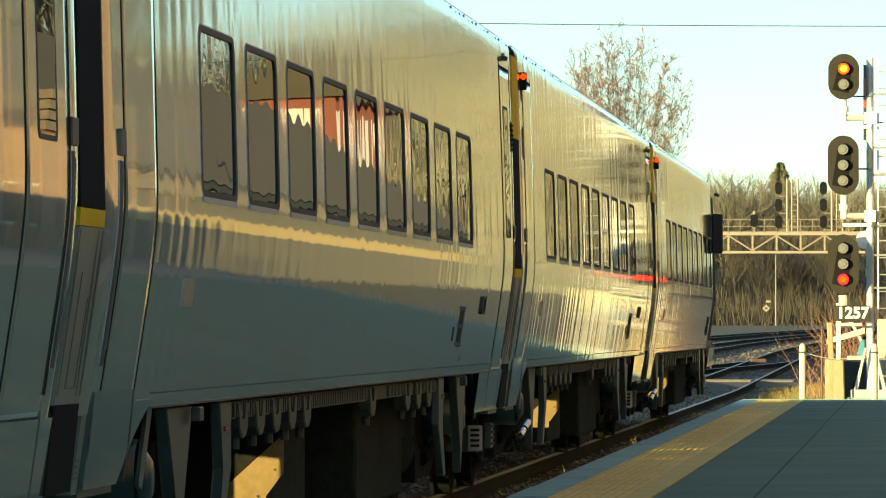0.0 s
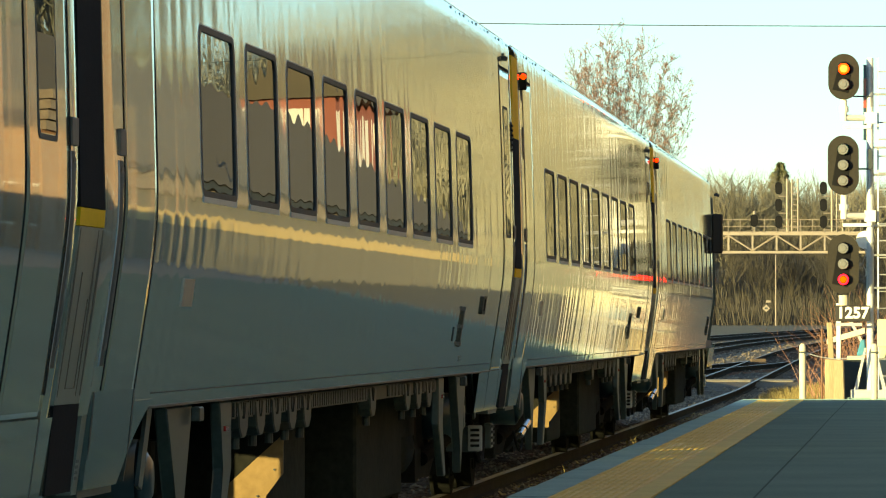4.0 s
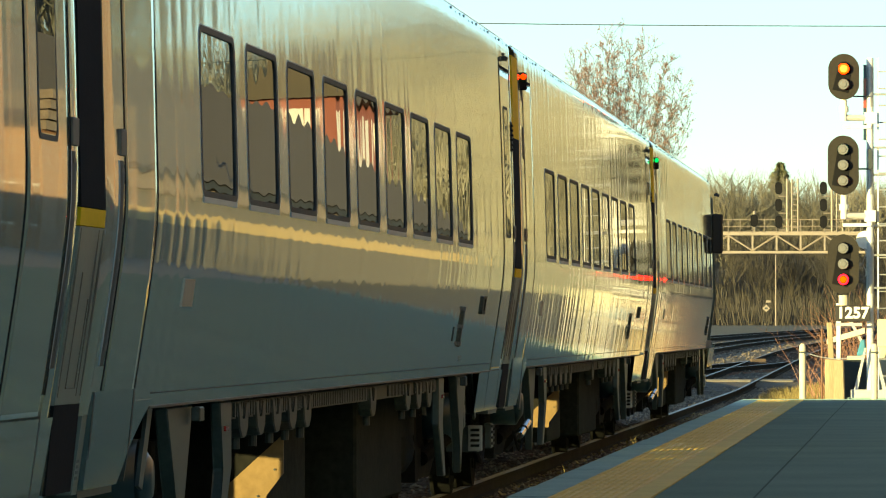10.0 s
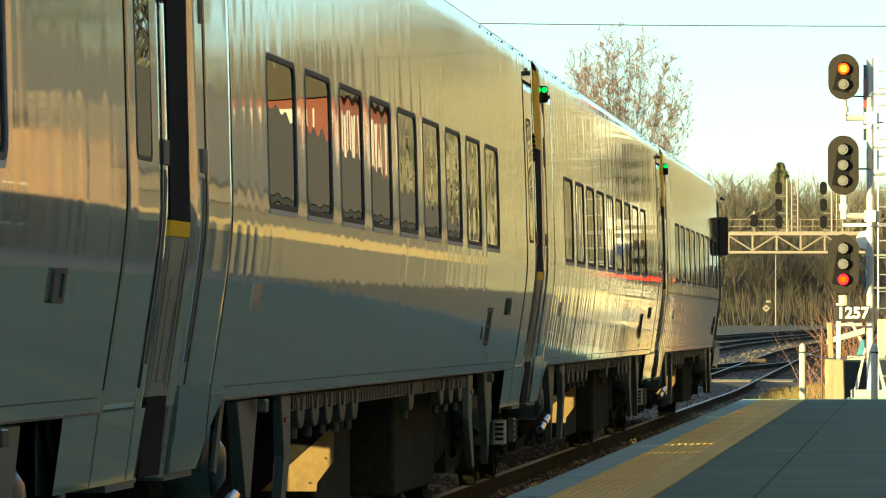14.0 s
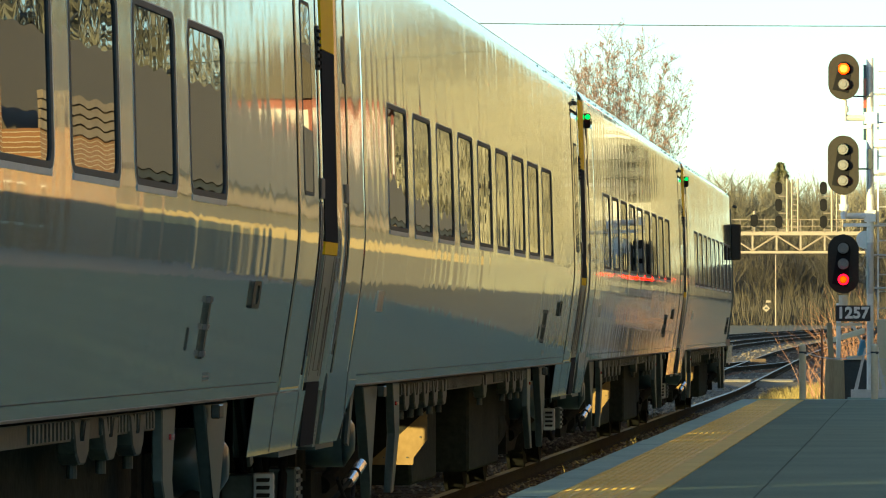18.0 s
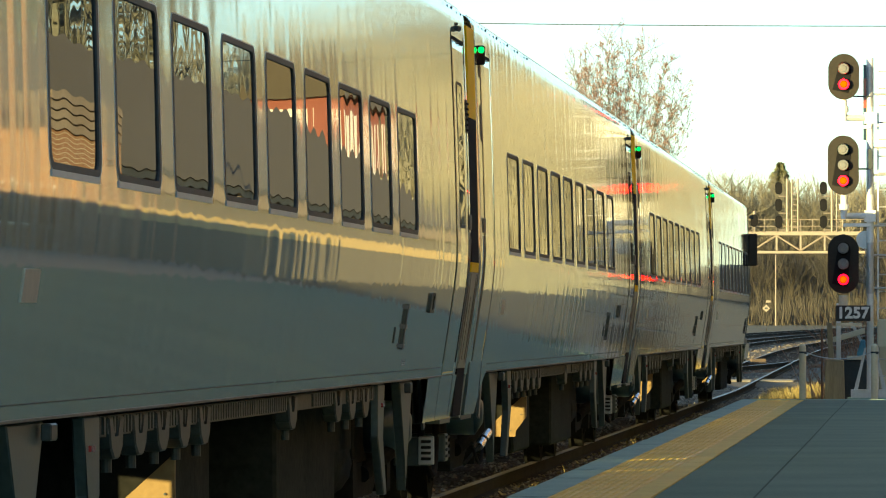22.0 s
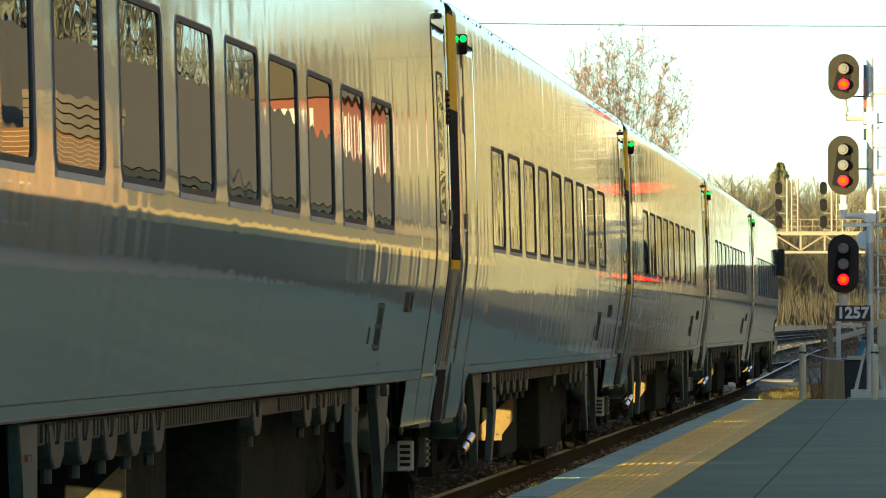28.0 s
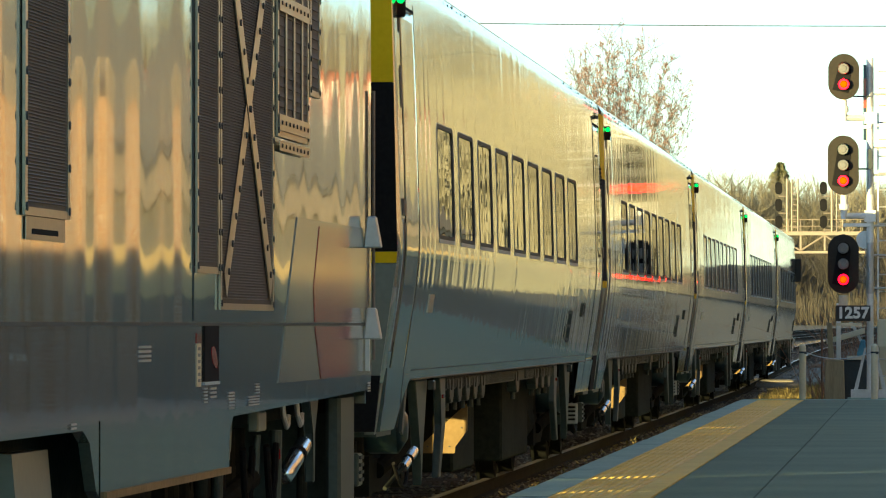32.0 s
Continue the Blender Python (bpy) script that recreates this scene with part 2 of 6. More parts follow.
def tube(bm, p, q, r0, r1=None, seg=8, caps=True):
    p, q = Vector(p), Vector(q)
    r1 = r0 if r1 is None else r1
    d = (q - p).normalized()
    u = d.orthogonal().normalized()
    w = d.cross(u)
    rings = []
    for c, r in ((p, r0), (q, r1)):
        rings.append([bm.verts.new(c + r * (math.cos(6.28318 * k / seg) * u + math.sin(6.28318 * k / seg) * w)) for k in range(seg)])
    for k in range(seg):
        bm.faces.new((rings[0][k], rings[0][(k + 1) % seg], rings[1][(k + 1) % seg], rings[1][k]))
    if caps:
        bm.faces.new(rings[0][::-1]), bm.faces.new(rings[1])
    return bm


def sweep(bm, pts, r, seg=6):
    """One bent round bar through the points."""
    pts = [Vector(p) for p in pts]
    rings = []
    for k, p in enumerate(pts):
        d = (pts[min(k + 1, len(pts) - 1)] - pts[max(k - 1, 0)]).normalized()
        u = d.cross(Vector((0.31, 0.17, 0.93)) if abs(d.z) < 0.8 else Vector((1, 0, 0))).normalized()
        w = d.cross(u)
        rings.append([bm.verts.new(p + r * (math.cos(6.28318 * i / seg) * u + math.sin(6.28318 * i / seg) * w)) for i in range(seg)])
    for a, b in zip(rings, rings[1:]):
        for i in range(seg):
            bm.faces.new((a[i], a[(i + 1) % seg], b[(i + 1) % seg], b[i]))
    bm.faces.new(rings[0][::-1]), bm.faces.new(rings[-1])
    return bm


def slab(bm, outline, a, b, axis="x"):
    """An outline of (u, v) pairs pushed from a to b along an axis; for x they are (y, z), for y (x, z), for z (x, y)."""
    def at(u, v, w):
        return {"x": (w, u, v), "y": (u, w, v), "z": (u, v, w)}[axis]
    lo = [bm.verts.new(at(u, v, a)) for u, v in outline]
    hi = [bm.verts.new(at(u, v, b)) for u, v in outline]
    bm.faces.new(lo[::-1]), bm.faces.new(hi)
    for k in range(len(lo)):
        j = (k + 1) % len(lo)
        bm.faces.new((lo[k], lo[j], hi[j], hi[k]))
    return bm


def mesh_of(name, bm, material, smooth=False, bevel=0.0):
    if bevel:
        bmesh.ops.bevel(bm, geom=bm.edges[:], offset=bevel, segments=1, affect="EDGES")
    bmesh.ops.recalc_face_normals(bm, faces=bm.faces[:])
    me = bpy.data.meshes.new(name)
    bm.to_mesh(me)
    bm.free()
    for mt in (material if isinstance(material, (list, tuple)) else [material]):
        me.materials.append(mt)
    if smooth:
        me.polygons.foreach_set("use_smooth", [True] * len(me.polygons))
    return me


def part(name, bm, material, parent, label="", smooth=False, bevel=0.0):
    ob = new(name, bm if isinstance(bm, bpy.types.Mesh) else mesh_of(name, bm, material, smooth, bevel))
    ob.parent = parent
    return tagged(ob, label)


def thing(name, m, label, category, group=""):
    ob = new(name)
    ob.empty_display_size = 0.3
    ob.matrix_basis = m
    return tagged(ob, label, category, group)


def solid(name, bm, material, label, category="", group="", kind="", smooth=False, bevel=0.0):
    return tagged(new(name, mesh_of(name, bm, material, smooth, bevel)), label, category, group, kind)


def B():
    return bmesh.new()


# ---- ground, track and platform ----
def rise(y):
    """The line climbs gently past the platform."""
    return 0.004 * max(y - 140.0, 0.0) if y < 620 else 1.92


def bend(y):
    """The tracks swing to the right in the distance."""
    return max(y - 230.0, 0.0) ** 2 / 5200.0


def strip(bm, left, right, y0, y1, step, dz=0.0, offset=0.0):
    n = max(int((y1 - y0) / step), 1)
    prev = None
    for k in range(n + 1):
        y = y0 + (y1 - y0) * k / n
        c = bend(y) if y < 620 else bend(620) + (y - 620) * 0.15
        row = [bm.verts.new((x + c * (offset if offset else 1.0), y, rise(y) + dz)) for x in (left, right)]
        if prev:
            bm.faces.new((prev[0], prev[1], row[1], row[0]))
        prev = row
    return bm


def ground():
    bm = B()
    xs = [-1500, -300, -80, -30, -14, -8, -2.2, 1.55, 5, 9, 16, 30, 80, 300, 1500]
    ys = [-600, -200, -80, -40, 0, 20, 40, 60, 80, 100, 111, 120, 130, 140, 150, 165, 180, 200, 225, 250, 280, 310, 350, 400, 450, 500, 550, 620, 800, 1500, 3500]
    grid = [[bm.verts.new((x, y, rise(y) - 0.24 + (0.0 if -14 < x < 16 else 0.10 * noise.noise((x * 0.1, y * 0.1, 0))))) for x in xs] for y in ys]
    for j in range(len(ys) - 1):
        for i in range(len(xs) - 1):
            bm.faces.new((grid[j][i], grid[j][i + 1], grid[j + 1][i + 1], grid[j + 1][i]))
    solid("ground", bm, M["earth"], "dry yellow-brown grass and earth beside the railway", kind="structure", smooth=True)
    # ballast beds with sloping shoulders
    bm = B()
    prev = None
    y = -80.0
    while y < 600:
        c, z = bend(y), rise(y)
        row = [bm.verts.new((x + c, y, z + dz)) for x, dz in ((-11.6, -0.236), (-11.0, -0.155), (1.15, -0.155), (1.62, -0.232))]
        if prev:
            for k in range(3):
                bm.faces.new((prev[k], prev[k + 1], row[k + 1], row[k]))
        prev = row
        y += 8.0
    solid("track_bed", bm, M["ballast"], "dark brown ballast bed under the railway tracks", kind="structure")


RAIL_SHAPE = [(-0.07, -0.15), (0.07, -0.15), (0.07, -0.135), (0.012, -0.12), (0.012, -0.045), (0.036, -0.035), (0.036, -0.006), (0.028, 0.0), (-0.028, 0.0), (-0.036, -0.006), (-0.036, -0.035), (-0.012, -0.045), (-0.012, -0.12), (-0.07, -0.135)]


def rail(name, way, y0, y1, step, parent=None, label=""):
    """One rail that follows way(y) -> x; its worn head is brighter than its web."""
    bm = B()
    prev = None
    n = max(int((y1 - y0) / step), 1)
    for k in range(n + 1):
        y = y0 + (y1 - y0) * k / n
        row = [bm.verts.new((way(y) + dx, y, rise(y) + dz)) for dx, dz in RAIL_SHAPE]
        if prev:
            for i in range(len(row)):
                j = (i + 1) % len(row)
                f = bm.faces.new((prev[i], prev[j], row[j], row[i]))
                f.material_index = 1 if i in (6, 7, 8) else 0
        prev = row
    return part(name, bm, [M["rail"], M["railtop"]], parent, label)


def tracks():
    for centre, what in ((0.0, "rusty railway track that runs beside the platform"), (-4.3, "second railway track on dark ballast"), (-8.6, "third railway track on dark ballast")):
        t = thing("railway_track", pose(0, 0, 0), what, "railway track", "station tracks")
        for side in (-0.75, 0.75):
            rail("rail", lambda y, s=side, c=centre: c + s + bend(y), -60 if centre == 0 else 60, 590, 4, t, "rail with a bright worn head")
        # sleepers: single ones where the camera sees the open track, joined elsewhere
        me = mesh_of("tie", box(B(), -1.28, 1.28, -0.11, 0.11, -0.17, 0.0), M["tie"], bevel=0.012)
        bm = B()
        y = -58.0 if centre == 0 else 100.0
        while y < 420:
            yy = y + random.uniform(-0.04, 0.04)
            if centre == 0 and 96 < y < 200:
                ob = new("tie", me)
                ob.parent = t
                ob.matrix_basis = pose(bend(yy), yy, rise(yy) - 0.152 + random.uniform(-0.012, 0.006), 0, 0, random.uniform(-2, 2))
            else:
                box(bm, centre - 1.28 + bend(yy), centre + 1.28 + bend(yy), yy - 0.11, yy + 0.11, rise(yy) - 0.32, rise(yy) - 0.145)
            y += 0.56
        tagged(part("tie_row", bm, M["tie"], t), kind="stuff")
    # crossover between the first two tracks
    t = thing("track_crossover", pose(0, 0, 0), "curved crossover rails between two railway tracks", "railway track")
    def over(y, s):
        u = min(max((y - 150) / 62, 0), 1)
        return s - 4.3 * (1 - u * u * (3 - 2 * u)) * 1.0 + bend(y)
    for s in (-0.75, 0.75):
        rail("rail", lambda y, s=s: over(y, s) + 0.02, 152, 211, 2, t)
    bm = B()
    for k in range(80):
        y = 153 + k * 0.72
        x = over(y, 0)
        box(bm, x - 1.6, x + 1.6, y - 0.1, y + 0.1, rise(y) - 0.3, rise(y) - 0.14)
    tagged(part("tie_row", bm, M["rust"], t), kind="stuff")
    # planked foot crossing
    t = thing("plank_crossing", pose(0, 0, 0), "grey weathered planked crossing laid over the track", "level crossing")
    part("ramp", slab(B(), [(154.2, -0.30), (161.6, -0.30), (161.5, 0.0), (157.3, 0.025), (154.2, -0.11)], -6.2, 2.0, "x"), M["ballast"], t, "low ramp of packed ballast")
    me = mesh_of("plank", box(B(), -0.62, 0.62, -0.24, 0.24, -0.12, 0.0), M["plank"], bevel=0.015)
    for xc in (0.0, -4.3):
        for k in range(8):
            ob = new("plank", me)
            ob.parent = t
            ob.matrix_basis = pose(xc, 157.5 + k * 0.5, 0.062 + random.uniform(0, 0.010))
    me = mesh_of("plank", box(B(), -0.42, 0.42, -0.24, 0.24, -0.2, 0.0), M["plank"], bevel=0.015)
    for xc in (1.24, -1.24):
        for k in range(8):
            ob = new("plank", me)
            ob.parent = t
            ob.matrix_basis = pose(xc, 157.5 + k * 0.5, 0.066)


PLAT_END = 111.0


def platform():
    bm = box(B(), 2.732, 9.0, -60, PLAT_END, -0.24, 0.123)
    solid("platform", bm, M["asphalt"], "dark grey asphalt station platform in shade", kind="structure")
    solid("paving", box(B(), 9.003, 11.69, -60, PLAT_END, -0.24, 0.127), M["paving"], "pale concrete paving along the station wall", kind="structure")
    j = thing("asphalt_joint", pose(0, 0, 0), "dark tar joint along the asphalt platform", "tar joint")
    j["kind"] = "structure"
    bm = B()
    pts = [(3.48 + 0.012 * noise.noise((y * 0.05, 0, 3.0)), y) for y in range(36, 111)]
    for (xa, ya), (xb, yb) in zip(pts, pts[1:]):
        slab(bm, [(xa - 0.006, ya), (xa + 0.006, ya), (xb + 0.006, yb), (xb - 0.006, yb)], 0.122, 0.1262, "z")
    part("long_joint", bm, M["tar"], j)
    # concrete edge stones
    edge = thing("platform_edge", pose(0, 0, 0), "pale blue-grey painted concrete platform edge", "platform edge")
    edge["kind"] = "structure"
    me = mesh_of("edge_stone", slab(B(), [(1.63, -0.24), (1.955, -0.24), (1.955, 0.127), (1.655, 0.127), (1.63, 0.105)], 0.006, 2.994, "y"), M["edge"])
    y = 36.0
    while y < PLAT_END - 2.9:
        ob = new("edge_stone", me)
        ob.parent = edge
        ob.matrix_basis = pose(random.uniform(-0.006, 0.006), y, random.uniform(-0.003, 0.003))
        y += 3.0
    part("edge_stone", box(B(), 1.63, 1.955, -60, 35.99, -0.24, 0.127), M["edge"], edge)
    # tactile tiles with rows of raised domes
    bm = box(B(), 0.0, 0.56, 0.003, 0.607, -0.04, 0.0)
    for i in range(8):
        for j in range(9):
            cx, cy = 0.05 + i * 0.0657, 0.04 + j * 0.066
            lo = [bm.verts.new((cx + 0.02 * dx, cy + 0.02 * dy, 0.0)) for dx, dy in ((-1, -1), (1, -1), (1, 1), (-1, 1))]
            hi = [bm.verts.new((cx + 0.011 * dx, cy + 0.011 * dy, 0.007)) for dx, dy in ((-1, -1), (1, -1), (1, 1), (-1, 1))]
            bm.faces.new(hi)
            for k in range(4):
                bm.faces.new((lo[k], lo[(k + 1) % 4], hi[(k + 1) % 4], hi[k]))
    me = mesh_of("tactile_tile", bm, M["tactile"])
    tac = thing("tactile_strip", pose(0, 0, 0), "worn yellow-orange tactile paving strip with raised domes", "tactile paving")
    tac["kind"] = "structure"
    part("bed", box(B(), 1.958, 2.729, -60, PLAT_END - 0.01, -0.24, 0.088), M["edge"], tac)
    y = 38.0
    while y < PLAT_END - 0.6:
        ob = new("tactile_tile", me)
        ob.parent = tac
        ob.matrix_basis = pose(1.962, y, 0.128 + random.uniform(-0.002, 0.002))
        y += 0.61
    bm = B()
    y = 36.0
    while y < PLAT_END - 1.4:
        box(bm, 2.526, 2.728 + random.uniform(-0.012, 0.0), y, y + 1.494, 0.089, 0.127 + random.uniform(-0.001, 0.001))
        y += 1.5
    part("painted_band", bm, M["band"], tac, "worn pale yellow painted line")
    # rounded end kerb
    solid("platform_end_kerb", box(B(), 1.66, 9.0, PLAT_END + 0.003, PLAT_END + 0.16, -0.24, 0.135), M["edge"], "pale concrete kerb that closes the end of the platform", kind="structure", bevel=0.02)


# ---- the coaches ----
PITCH = 26.15
HALF = [(1.05, 1.468), (1.09, 1.474), (1.20, 1.492), (1.35, 1.515), (1.50, 1.538), (1.62, 1.555), (1.72, 1.567), (1.80, 1.575), (1.87, 1.579), (1.94, 1.580), (1.98, 1.580), (2.06, 1.5785), (2.2, 1.575), (2.4, 1.570), (2.6, 1.564), (2.70, 1.561), (2.78, 1.558), (2.95, 1.552), (3.12, 1.546), (3.28, 1.540), (3.38, 1.537), (3.46, 1.534), (3.53, 1.530), (3.565, 1.522), (3.595, 1.497), (3.625, 1.445), (3.65, 1.35)]
Y0, Y1 = 0.14, PITCH - 0.60
WIN0, WIN_STEP, WIN_WIDE, WIN_LOW, WIN_HIGH = 3.48, 1.965, 1.41, 1.98, 2.70


TAPER = {"front": False}  # the leading coach narrows towards its front


def half_width(z, y):
    zs, xs = [a for a, _ in HALF], [b for _, b in HALF]
    w = float(np.interp(z, zs, xs))
    end = min(y - Y0, Y1 - y)
    u = min(max(1 - end / 0.25, 0), 1)
    w -= 0.012 * u * u
    if TAPER["front"] and y > 21.2:
        w -= 0.036 * (y - 21.2) ** 1.3
    return w


rib_rnd = random.Random(21)
RIBS = np.cumsum([-27.0] + [rib_rnd.uniform(0.20, 0.44) for _ in range(190)])
PILLOW = [rib_rnd.gauss(0.45, 0.65) for _ in range(191)]


def ripple(y, z):
    """Shallow pillows of the side sheets between their welded ribs, with long waves over them."""
    i = int(np.searchsorted(RIBS, y)) - 1
    w = RIBS[i + 1] - RIBS[i]
    u = (y - RIBS[i]) / w
    k = 0.35 + 1.3 * abs(noise.noise((y * 0.35, z * 0.9, 9.0)))
    a = 0.0085 * PILLOW[i] * w * u * (1 - u) * k
    b = 0.00005 * noise.noise((y * 8.0, z * 0.8, 2.0)) + 0.00042 * noise.noise((y * 2.6, z * 1.1, 0.0)) + 0.0009 * noise.noise((y * 0.6, z * 0.9, 5.0))
    return a + b


def side_patch(bm, side, y0, y1, z0, z1, off, depth=0.012, ny=1, wave=False):
    """A plate that follows the coach's side between y0..y1 and z0..z1, standing off it."""
    zs = [z0] + [z for z, _ in HALF if z0 + 0.01 < z < z1 - 0.01] + [z1]
    ys = [y0 + (y1 - y0) * k / ny for k in range(ny + 1)]
    outer = [[bm.verts.new((side * (half_width(z, y) + off + (ripple(y, z) if wave else 0)), y, z)) for z in zs] for y in ys]
    inner = [[bm.verts.new((side * (half_width(z, y) + off - depth), y, z)) for z in zs] for y in ys]
    n, m = len(ys), len(zs)
    for i in range(n - 1):
        for j in range(m - 1):
            bm.faces.new((outer[i][j], outer[i + 1][j], outer[i + 1][j + 1], outer[i][j + 1]))
            bm.faces.new((inner[i][j], inner[i][j + 1], inner[i + 1][j + 1], inner[i + 1][j]))
        bm.faces.new((outer[i][0], inner[i][0], inner[i + 1][0], outer[i + 1][0]))
        bm.faces.new((outer[i][-1], outer[i + 1][-1], inner[i + 1][-1], inner[i][-1]))
    for j in range(m - 1):
        bm.faces.new((outer[0][j], outer[0][j + 1], inner[0][j + 1], inner[0][j]))
        bm.faces.new((outer[-1][j], inner[-1][j], inner[-1][j + 1], outer[-1][j + 1]))
    return bm


def rounded(y0, y1, z0, z1, r, seg=4):
    out = []
    for cy, cz, a in ((y1 - r, z1 - r, 0), (y0 + r, z1 - r, 90), (y0 + r, z0 + r, 180), (y1 - r, z0 + r, 270)):
        for k in range(seg + 1):
            t = radians(a + 90 * k / seg)
            out.append((cy + r * math.cos(t), cz + r * math.sin(t)))
    return out


def ring(bm, side, outer, inner, off, depth):
    """A frame between two outlines of (y, z) on the coach's side."""
    loops = []
    for line, d in ((outer, off - depth), (outer, off), (inner, off), (inner, off - depth)):
        loops.append([bm.verts.new((side * (half_width(z, y) + d), y, z)) for y, z in line])
    n = len(outer)
    for a, b in zip(loops, loops[1:]):
        for k in range(n):
            bm.faces.new((a[k], a[(k + 1) % n], b[(k + 1) % n], b[k]))
    return bm


def coach_shell():
    bm = B()
    wins = [(WIN0 + WIN_STEP * k, WIN0 + WIN_STEP * k + WIN_WIDE) for k in range(9)]
    ys = {round(Y0 + 0.045 * k, 3) for k in range(int((Y1 - Y0) / 0.045) + 1)} | {Y1}
    marks = [e for w in wins for e in w]
    ys = sorted({y for y in ys if min(abs(y - e) for e in marks) > 0.024} | set(marks))
    zs = [z for z, _ in HALF]
    for side in (1, -1):
        grid = [[bm.verts.new((side * (half_width(z, y) + ripple(y, z)), y, z)) for z in zs] for y in ys]
        for i in range(len(ys) - 1):
            ym = (ys[i] + ys[i + 1]) / 2
            hole = any(a < ym < b for a, b in wins)
            for j in range(len(zs) - 1):
                if hole and WIN_LOW < (zs[j] + zs[j + 1]) / 2 < WIN_HIGH:
                    continue
                bm.faces.new((grid[i][j], grid[i + 1][j], grid[i + 1][j + 1], grid[i][j + 1]))
    return mesh_of("body_side", bm, M["silver"], smooth=True)


def coach_roof():
    bm = B()
    prof = [(1.32, 3.645), (1.2, 3.672), (1.0, 3.70), (0.6, 3.725), (0.0, 3.735), (-0.6, 3.725), (-1.0, 3.70), (-1.2, 3.672), (-1.32, 3.645)]
    ys = [Y0 + (Y1 - Y0) * k / 60 for k in range(61)]
    grid = []
    for y in ys:
        end = min(y - Y0, Y1 - y)
        f = (half_width(3.6, y) - 0.04) / 1.37
        grid.append([bm.verts.new((x * f, y, z)) for x, z in prof])
    for i in range(60):
        for j in range(len(prof) - 1):
            bm.faces.new((grid[i][j], grid[i + 1][j], grid[i + 1][j + 1], grid[i][j + 1]))
    return mesh_of("roof", bm, M["roof"], smooth=True)


def bogie(parent, yc, name="bogie"):
    e = new(name)
    e.parent = parent
    e.matrix_basis = pose(0, yc, 0)
    bm = B()
    for s in (1, -1):
        slab(bm, [(-1.75, 0.52), (-1.55, 0.40), (-1.05, 0.40), (-0.7, 0.30), (0.7, 0.30), (1.05, 0.40), (1.55, 0.40), (1.75, 0.52), (1.75, 0.66), (0.8, 0.66), (0.5, 0.52), (-0.5, 0.52), (-0.8, 0.66), (-1.75, 0.66)], s * 0.98, s * 1.12, "x")
        for yy in (-1.3, 1.3):
            tube(bm, (s * 1.05, yy - 0.24, 0.5), (s * 1.05, yy - 0.24, 0.86), 0.11, seg=10)
            tube(bm, (s * 1.05, yy + 0.24, 0.5), (s * 1.05, yy + 0.24, 0.86), 0.11, seg=10)
            box(bm, s * 1.08 - 0.1, s * 1.08 + 0.1, yy - 0.13, yy + 0.13, 0.30, 0.56)
    box(bm, -1.1, 1.1, -0.45, 0.45, 0.34, 0.80)
    box(bm, -1.0, 1.0, -1.72, -1.60, 0.45, 0.62)
    box(bm, -1.0, 1.0, 1.60, 1.72, 0.45, 0.62)
    part("bogie_frame", bm, M["grime"], e, "grimy dark bogie frame with coil springs")
    bm = B()
    tube(bm, (1.12, -0.1, 0.44), (1.30, 0.5, 0.62), 0.055, seg=10)
    part("damper", bm, M["grime"], e)
    sets = []
    for yy in (-1.3, 1.3):
        bm = B()
        tube(bm, (-0.8, 0, 0), (0.8, 0, 0), 0.08, seg=10)
        for s in (1, -1):
            tube(bm, (s * 0.69, 0, 0), (s * 0.82, 0, 0), 0.43, seg=24)
            tube(bm, (s * 0.66, 0, 0), (s * 0.69, 0, 0), 0.455, seg=24)
            for k in range(6):
                a = k * 1.0472
                tube(bm, (s * 0.815, 0.27 * math.cos(a), 0.27 * math.sin(a)), (s * 0.835, 0.27 * math.cos(a), 0.27 * math.sin(a)), 0.045, seg=6)
        w = part("wheelset", bm, M["grime"], e, "dark steel wheels on one axle")
        w.matrix_basis = pose(0, yy, 0.43)
        sets.append(w)
    return e


